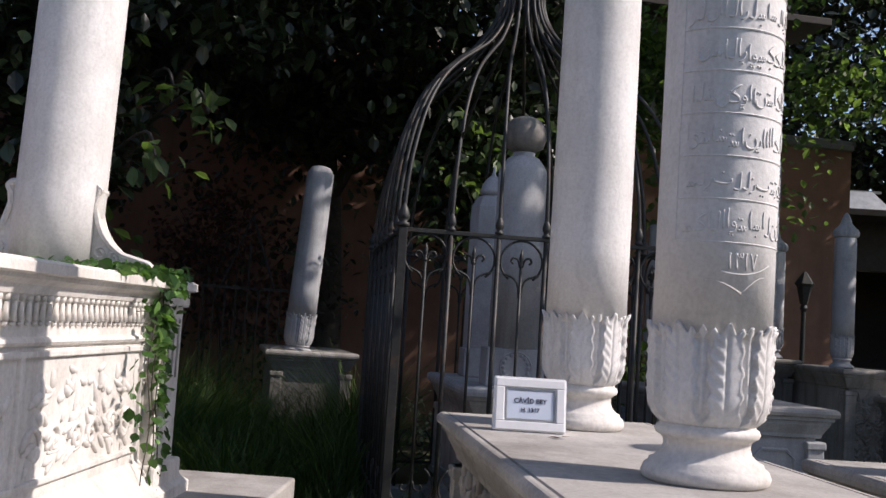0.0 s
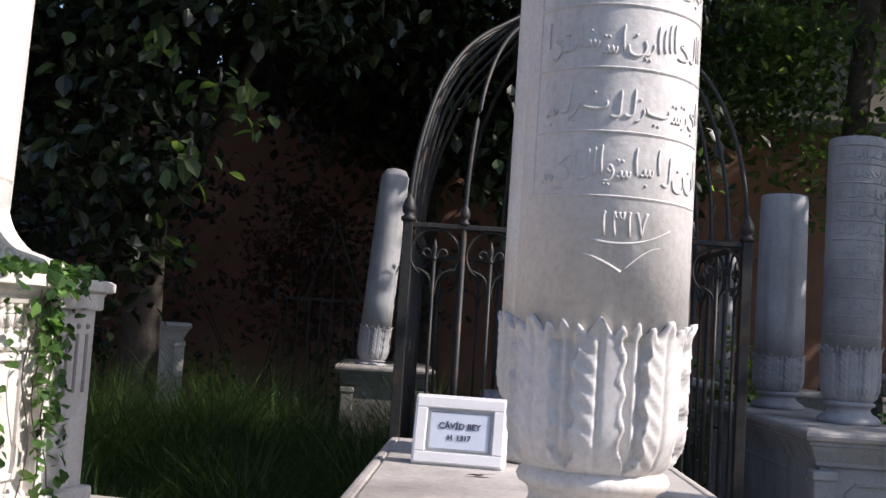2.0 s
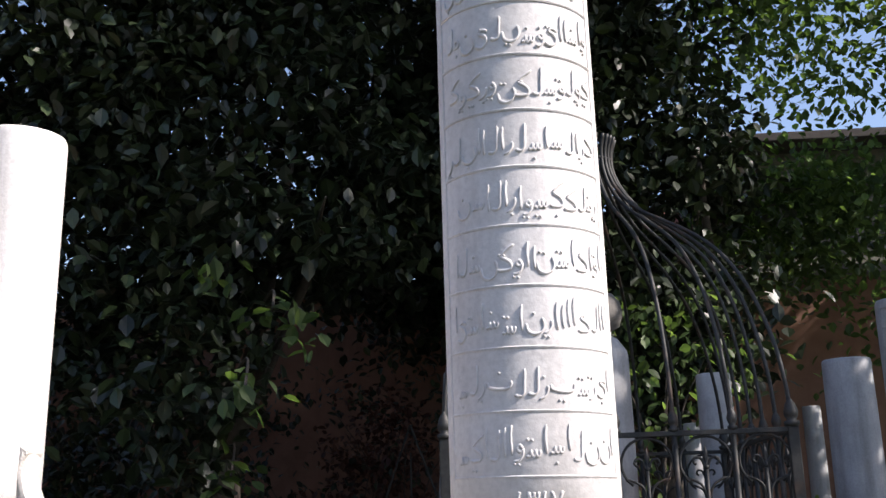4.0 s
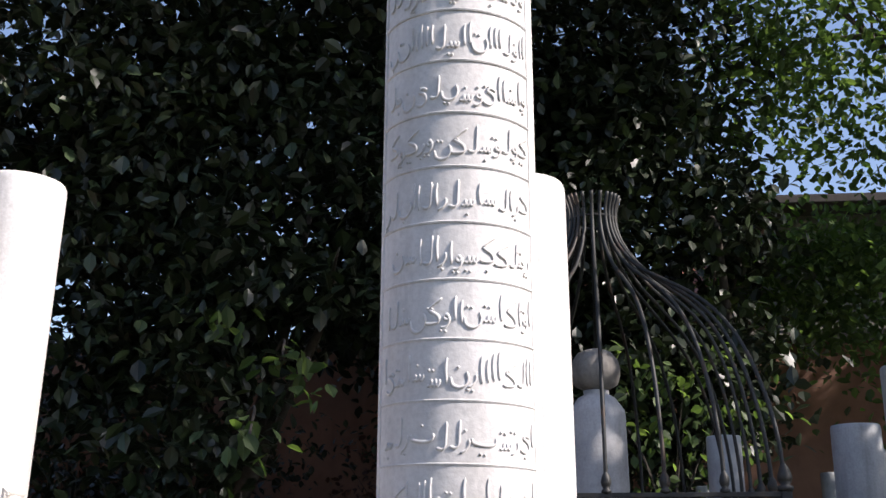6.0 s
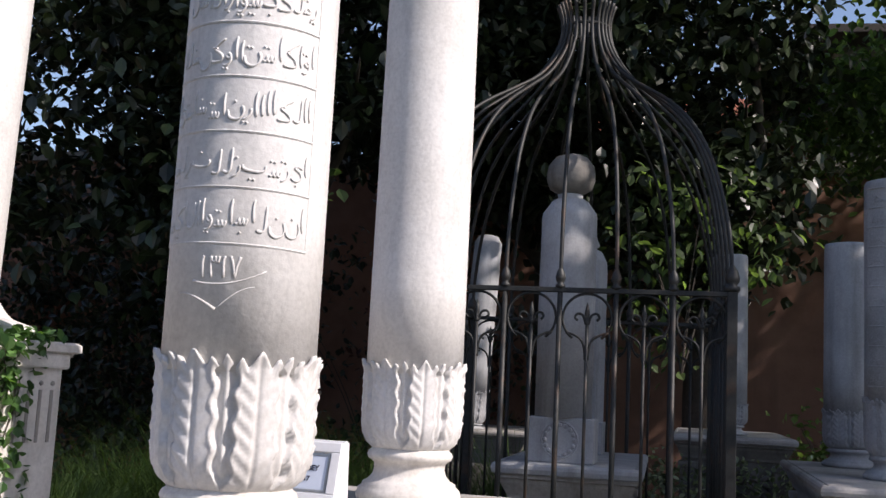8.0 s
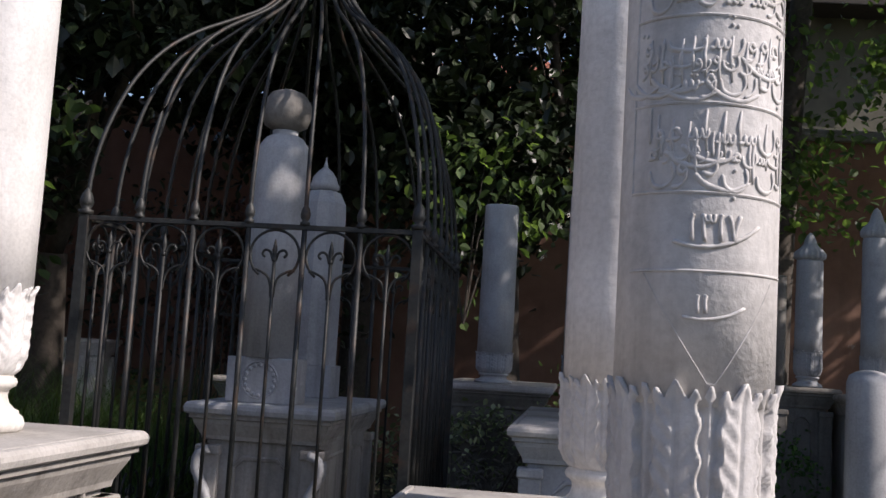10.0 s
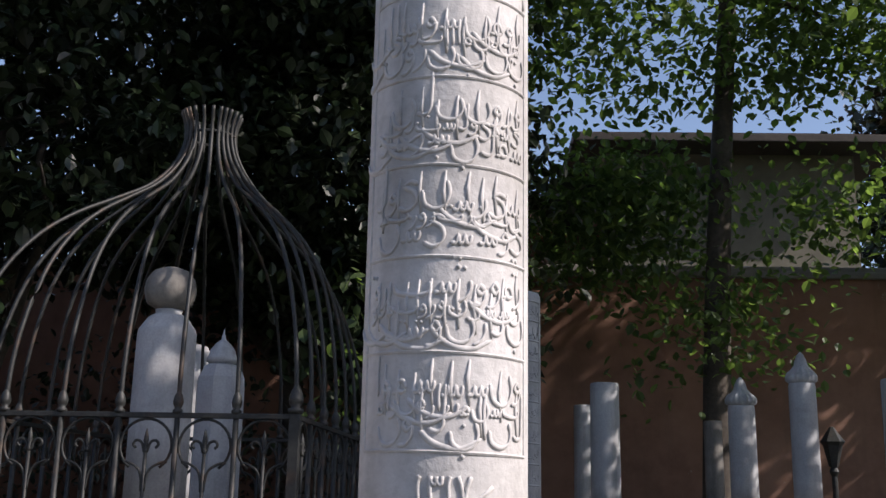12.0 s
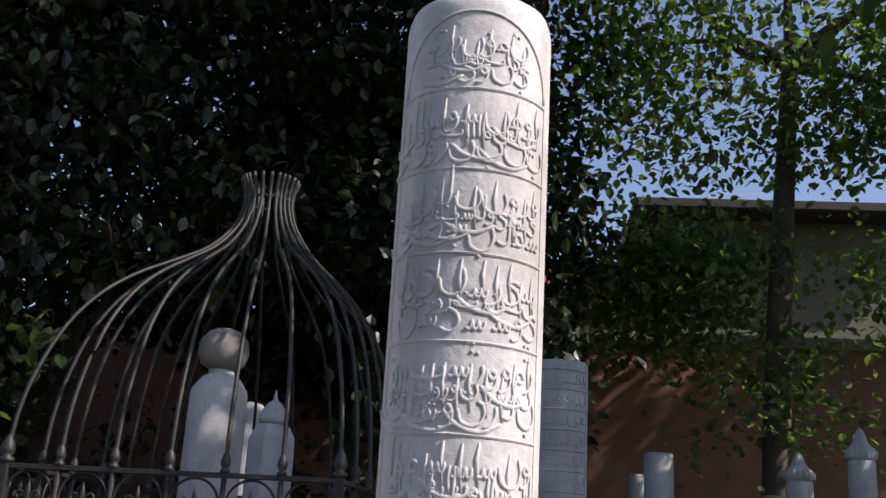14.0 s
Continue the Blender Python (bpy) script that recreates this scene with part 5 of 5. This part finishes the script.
# ---- trees and plants ----
def tree(name, label, base, fork, tips, r0, r1, blobs, per, spread, size, mat, seed, cut=None, droop=0.5):
    th = thing(name, pose(base[0], base[1], 0), label, "tree")
    th_off = Matrix.Translation((-base[0], -base[1], 0))
    part("trunk", limbs(seed, base, fork, tips, r0, r1), M_BARK, th, "", True, th_off)
    rng = np.random.default_rng(seed)
    foliage("crown", clumps(rng, blobs, per, spread, cut), size, mat, seed + 1, th, droop).matrix_basis = th_off
    return th


tree("tree", "slender tree with open leafy crown in front of the plaster wall", (3.0, 13.9, -0.05), (3.4, 13.7, 7.6), [(2.2, 13.4, 8.6), (4.8, 13.0, 8.6), (3.5, 13.6, 9.6), (1.8, 13.6, 8.0), (5.2, 12.8, 8.2), (4.7, 13.3, 6.9)], 0.20, 0.10,
     [(3.4, 13.0, 8.3, 3.2, 2.0, 1.4, 118), (1.3, 13.2, 7.0, 1.2, 0.8, 1.0, 32), (1.5, 13.9, 4.9, 0.9, 0.8, 0.8, 40), (5.2, 12.6, 6.9, 1.3, 1.3, 0.9, 36), (4.3, 13.2, 6.7, 0.9, 0.6, 0.4, 12), (3.3, 13.4, 6.5, 1.3, 0.5, 0.6, 18), (3.1, 13.6, 3.3, 0.9, 0.7, 0.9, 14), (4.6, 13.6, 4.8, 0.9, 0.6, 0.6, 14), (2.2, 13.9, 4.9, 1.0, 0.6, 0.8, 36)], 52, 0.34, 0.125, L_TREE, 41)
# Added mostly out of view to keep sun and sky off the graves.
tree("tree", "broad tree added overhead, mostly out of view, to shade the graves", (7.2, 8.6, -0.05), (7.0, 8.5, 3.6), [(5.6, 7.6, 5.6), (6.0, 10.2, 6.0), (8.2, 8.0, 6.4), (6.8, 9.0, 7.0), (5.4, 9.0, 5.2)], 0.25, 0.14,
     [(5.9, 7.6, 5.8, 1.9, 1.9, 1.1, 215), (7.2, 11.2, 5.4, 1.9, 1.7, 1.1, 75), (5.4, 8.2, 10.3, 3.2, 1.6, 1.4, 120), (5.0, 13.0, 11.0, 2.6, 1.4, 1.0, 40), (1.8, 10.8, 10.9, 3.6, 2.4, 0.8, 260)], 46, 0.34, 0.16, L_TREE, 51)
# The last blob is an unseen high canopy, added to block the sky.
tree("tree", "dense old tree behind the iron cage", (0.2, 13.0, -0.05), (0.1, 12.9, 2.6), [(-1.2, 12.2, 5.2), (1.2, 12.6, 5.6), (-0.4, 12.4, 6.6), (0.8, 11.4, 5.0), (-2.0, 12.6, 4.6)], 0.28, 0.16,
     [(-0.6, 12.2, 5.4, 1.9, 1.6, 2.2, 240), (0.1, 11.6, 3.3, 1.2, 0.7, 0.9, 60), (-1.2, 11.8, 7.4, 2.4, 1.6, 1.4, 120), (0.2, 10.6, 9.6, 3.0, 2.6, 1.2, 230)], 46, 0.30, 0.15, L_SHADED, 61)
# Blobs at z 10 and above are unseen, added to block light.
tree("tree", "dense leafy tree by the tombs, with shade in its leaf colour", (-4.2, 10.6, -0.05), (-4.0, 10.4, 2.2), [(-5.2, 9.8, 4.6), (-3.0, 9.8, 5.0), (-3.8, 10.4, 6.6), (-2.4, 9.2, 4.0), (-5.6, 10.8, 5.6)], 0.26, 0.15,
     [(-3.8, 9.9, 4.8, 2.2, 1.6, 2.3, 260), (-3.35, 8.8, 3.0, 0.5, 0.45, 1.3, 36), (-5.6, 9.0, 4.6, 1.8, 1.6, 2.4, 130), (-3.6, 9.6, 7.8, 2.6, 1.8, 1.6, 130), (-4.2, 9.4, 10.0, 3.2, 2.8, 1.3, 240), (-1.6, 9.0, 10.9, 3.4, 2.2, 0.9, 170), (-3.4, 12.0, 5.4, 2.2, 0.7, 1.4, 110), (-5.6, 9.4, 7.4, 2.4, 1.6, 2.0, 170)], 46, 0.30, 0.16, L_SHADED, 71, lambda p: (p[:, 2] > 3.7) | (p[:, 0] < -3.0 - 0.25 * (p[:, 2] < 2.4)) & (p[:, 1] < 9.6) | (p[:, 0] < -4.9))
tree("tree", "tall tree filling the gap before the wall, with shade in its leaf colour", (-1.9, 13.6, -0.05), (-1.9, 13.4, 3.0), [(-3.2, 13.0, 5.4), (-0.8, 13.2, 6.0), (-2.0, 13.2, 7.4), (-2.8, 12.6, 4.4)], 0.25, 0.14,
     [(-2.0, 13.0, 5.6, 2.2, 1.2, 2.3, 220), (-2.2, 12.8, 8.6, 2.8, 1.6, 1.6, 130)], 46, 0.32, 0.15, L_SHADED, 81)

# Placed to break the sun on the wall; the upper blob is unseen.
tree("tree", "leafy tree at the end of the plaster wall, placed to dapple it", (8.6, 15.4, -0.05), (8.4, 15.3, 3.4), [(7.6, 15.2, 6.2), (9.4, 15.6, 7.0), (8.4, 15.0, 8.2), (9.2, 14.2, 6.0)], 0.2, 0.11,
     [(8.2, 15.4, 6.0, 2.0, 1.6, 2.0, 170), (9.6, 15.0, 9.2, 2.0, 1.8, 1.2, 115)], 40, 0.26, 0.15, L_TREE, 101)
tree("tree", "broad tree behind the lodge, with shade in its leaf colour", (9.0, 25.0, -0.05), (9.0, 25.0, 4.0), [(7.6, 24.6, 7.0), (10.6, 25.0, 7.4), (9.0, 25.2, 9.0), (8.0, 25.4, 6.0)], 0.3, 0.17,
     [(9.0, 25.2, 8.0, 3.0, 1.8, 3.6, 240), (12.0, 25.4, 7.0, 2.6, 1.6, 3.2, 150)], 40, 0.42, 0.26, L_SHADED, 111)


def sprig(name, label, blobs, per, spread, size, mat, seed, droop=0.5):
    th = thing(name, pose(0, 0, 0), label, "plant")
    rng = np.random.default_rng(seed)
    x, y, z, rx, ry, rz, n = blobs[0]
    bm = bmesh.new()
    for k in range(5):
        a = k * 1.257
        tube(bm, smooth_path([(x, y, -0.03 if z - rz < 1.2 else z - rz), (x + 0.3 * rx * math.cos(a), y + 0.3 * ry * math.sin(a), z - 0.2 * rz), (x + 0.8 * rx * math.cos(a), y + 0.8 * ry * math.sin(a), z + 0.5 * rz)], 4), 0.012, 5, 0.003)
    part("stem", bm, M_BARK, th)
    foliage("leaves", clumps(rng, blobs, per, spread), size, mat, seed + 1, th, droop)
    return th


sprig("hedge", "clipped variegated hedge behind the cage", [(0.9, 9.2, 0.55, 1.5, 0.28, 0.55, 120)], 24, 0.10, 0.05, L_VARI, 91)
sprig("shrub", "pale green shrub beside the dark tomb", [(1.55, 10.6, 1.0, 0.4, 0.4, 0.6, 26)], 26, 0.10, 0.08, L_BRIGHT, 93)
sprig("hedge", "dark clipped hedge by the panelled tomb", [(2.9, 11.4, 0.45, 0.55, 1.0, 0.5, 90)], 26, 0.10, 0.05, L_IVY, 95)
sprig("shrub", "small plum-leaved shrub before the wall", [(-2.9, 12.6, 2.0, 0.9, 0.6, 0.9, 50)], 20, 0.2, 0.09, L_RED, 97)
sprig("shrub", "broad shrub beneath the old tree, with shade in its leaf colour", [(-5.7, 10.6, 1.3, 1.2, 0.7, 1.4, 120)], 26, 0.2, 0.11, L_SHADED, 125)
# Stands in for shade: dark leaves put before a wall that renders too light.
sprig("shrub", "dark straggling shrub added in place of shade along the garden wall", [(-3.7, 12.75, 1.7, 2.3, 0.3, 1.9, 62)], 22, 0.22, 0.11, L_SHADED, 129)
# Added to darken this stretch of wall, where shade should lie.
sprig("climber", "dark climber added in place of shade over the garden wall", [(-7.8, 12.4, 2.3, 1.9, 0.35, 2.0, 170)], 28, 0.2, 0.12, L_SHADED, 127)
# Lighter leaf than the trees behind: the sunlit look is in the colour.
sprig("shrub", "leafy climber with sunlight put into its lighter leaf colour", [(0.25, 10.7, 2.7, 0.8, 0.35, 1.0, 30)], 15, 0.16, 0.11, L_TREE, 99, 0.7)


def bright_sprays():
    th = thing("leaf_sprays", pose(0, 0, 0), "sprays of large leaves at the tree's edge, sunlight put into their lighter colour", "plant", kind="stuff")
    rng = np.random.default_rng(5)
    pts = []
    for x, y, z in ((-2.24, 7.53, 2.56), (-2.96, 8.64, 1.97), (-2.5, 8.2, 3.2), (-2.0, 7.9, 2.9), (-3.1, 8.3, 3.6)):
        pts.append(np.array((x, y, z)) + rng.normal(size=(16, 3)) * (0.13, 0.1, 0.10))
    # The paler leaf material carries the sun on these sprays.
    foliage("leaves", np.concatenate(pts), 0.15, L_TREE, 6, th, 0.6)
    bm = bmesh.new()
    for p in pts:
        c = Vector(p.mean(0).tolist())
        tube(bm, smooth_path([c, c + Vector((-0.3, 0.6, 0.3)), c + Vector((-0.9, 1.4, 0.2))], 4), 0.012, 5)
    part("twig", bm, M_BARK, th)


bright_sprays()


def long_grass():
    rng = np.random.default_rng(12)
    th = thing("long_grass", pose(0, 0, 0), "long tufted grass between the tombs", "grass", kind="stuff")
    n = 44000
    x = rng.uniform(-4.2, 0.1, n)
    y = rng.uniform(4.95, 10.0, n)
    tuft = np.array([noise.noise((a * 1.6, b * 1.6, 3.0)) for a, b in zip(x, y)])
    keep = (tuft > -0.28) & ~((x > -0.66) & (y > 5.6)) & ~((x > -2.25) & (y > 9.8))
    x, y, tuft = x[keep], y[keep], tuft[keep]
    n = len(x)
    h = (0.50 + 0.70 * np.clip(tuft + 0.3, 0, 1)) * rng.uniform(0.5, 1.3, n) * np.clip(0.5 + 0.22 * (y - 4.9), 0.5, 1.15)
    a = rng.uniform(0, 2 * np.pi, n)
    lean = rng.uniform(0.35, 1.1, n) * h
    w = rng.uniform(0.0025, 0.006, n)
    bx, by = np.cos(a), np.sin(a)
    v = np.zeros((n, 5, 3))
    for k, (t, ww) in enumerate(((0, 1), (0, -1), (0.55, 0.8), (0.55, -0.8), (1, 0))):
        v[:, k, 0] = x + bx * lean * t * t - by * w * ww
        v[:, k, 1] = y + by * lean * t * t + bx * w * ww
        v[:, k, 2] = -0.05 + h * (t - 0.12 * t * t)
    f = (np.array([(0, 1, 3), (0, 3, 2), (2, 3, 4)])[None] + (np.arange(n) * 5)[:, None, None]).reshape(-1, 3)
    raw("blades", v.reshape(-1, 3).tolist(), f.tolist(), L_GRASS, th)


long_grass()


def sapling():
    th = thing("sapling", pose(-3.3, 12.9, 0), "thin young plum tree before the wall", "tree")
    bm = bmesh.new()
    tube(bm, smooth_path([(0, 0, -0.05), (0.02, 0, 1.0), (0.0, 0.02, 2.3)], 5), 0.022, 7, 0.012)
    for k in range(5):
        a = k * 1.3
        tube(bm, smooth_path([(0, 0, 1.7 + 0.12 * k), (0.3 * math.cos(a), 0.2 * math.sin(a), 2.0 + 0.15 * k), (0.6 * math.cos(a), 0.4 * math.sin(a), 2.2 + 0.2 * k)], 4), 0.009, 5, 0.003)
    part("trunk", bm, M_BARK, th, "", True)
    rng = np.random.default_rng(19)
    foliage("crown", clumps(rng, [(0, 0, 2.5, 0.75, 0.5, 0.6, 34)], 16, 0.15, None), 0.09, L_RED, 20, th)


sapling()
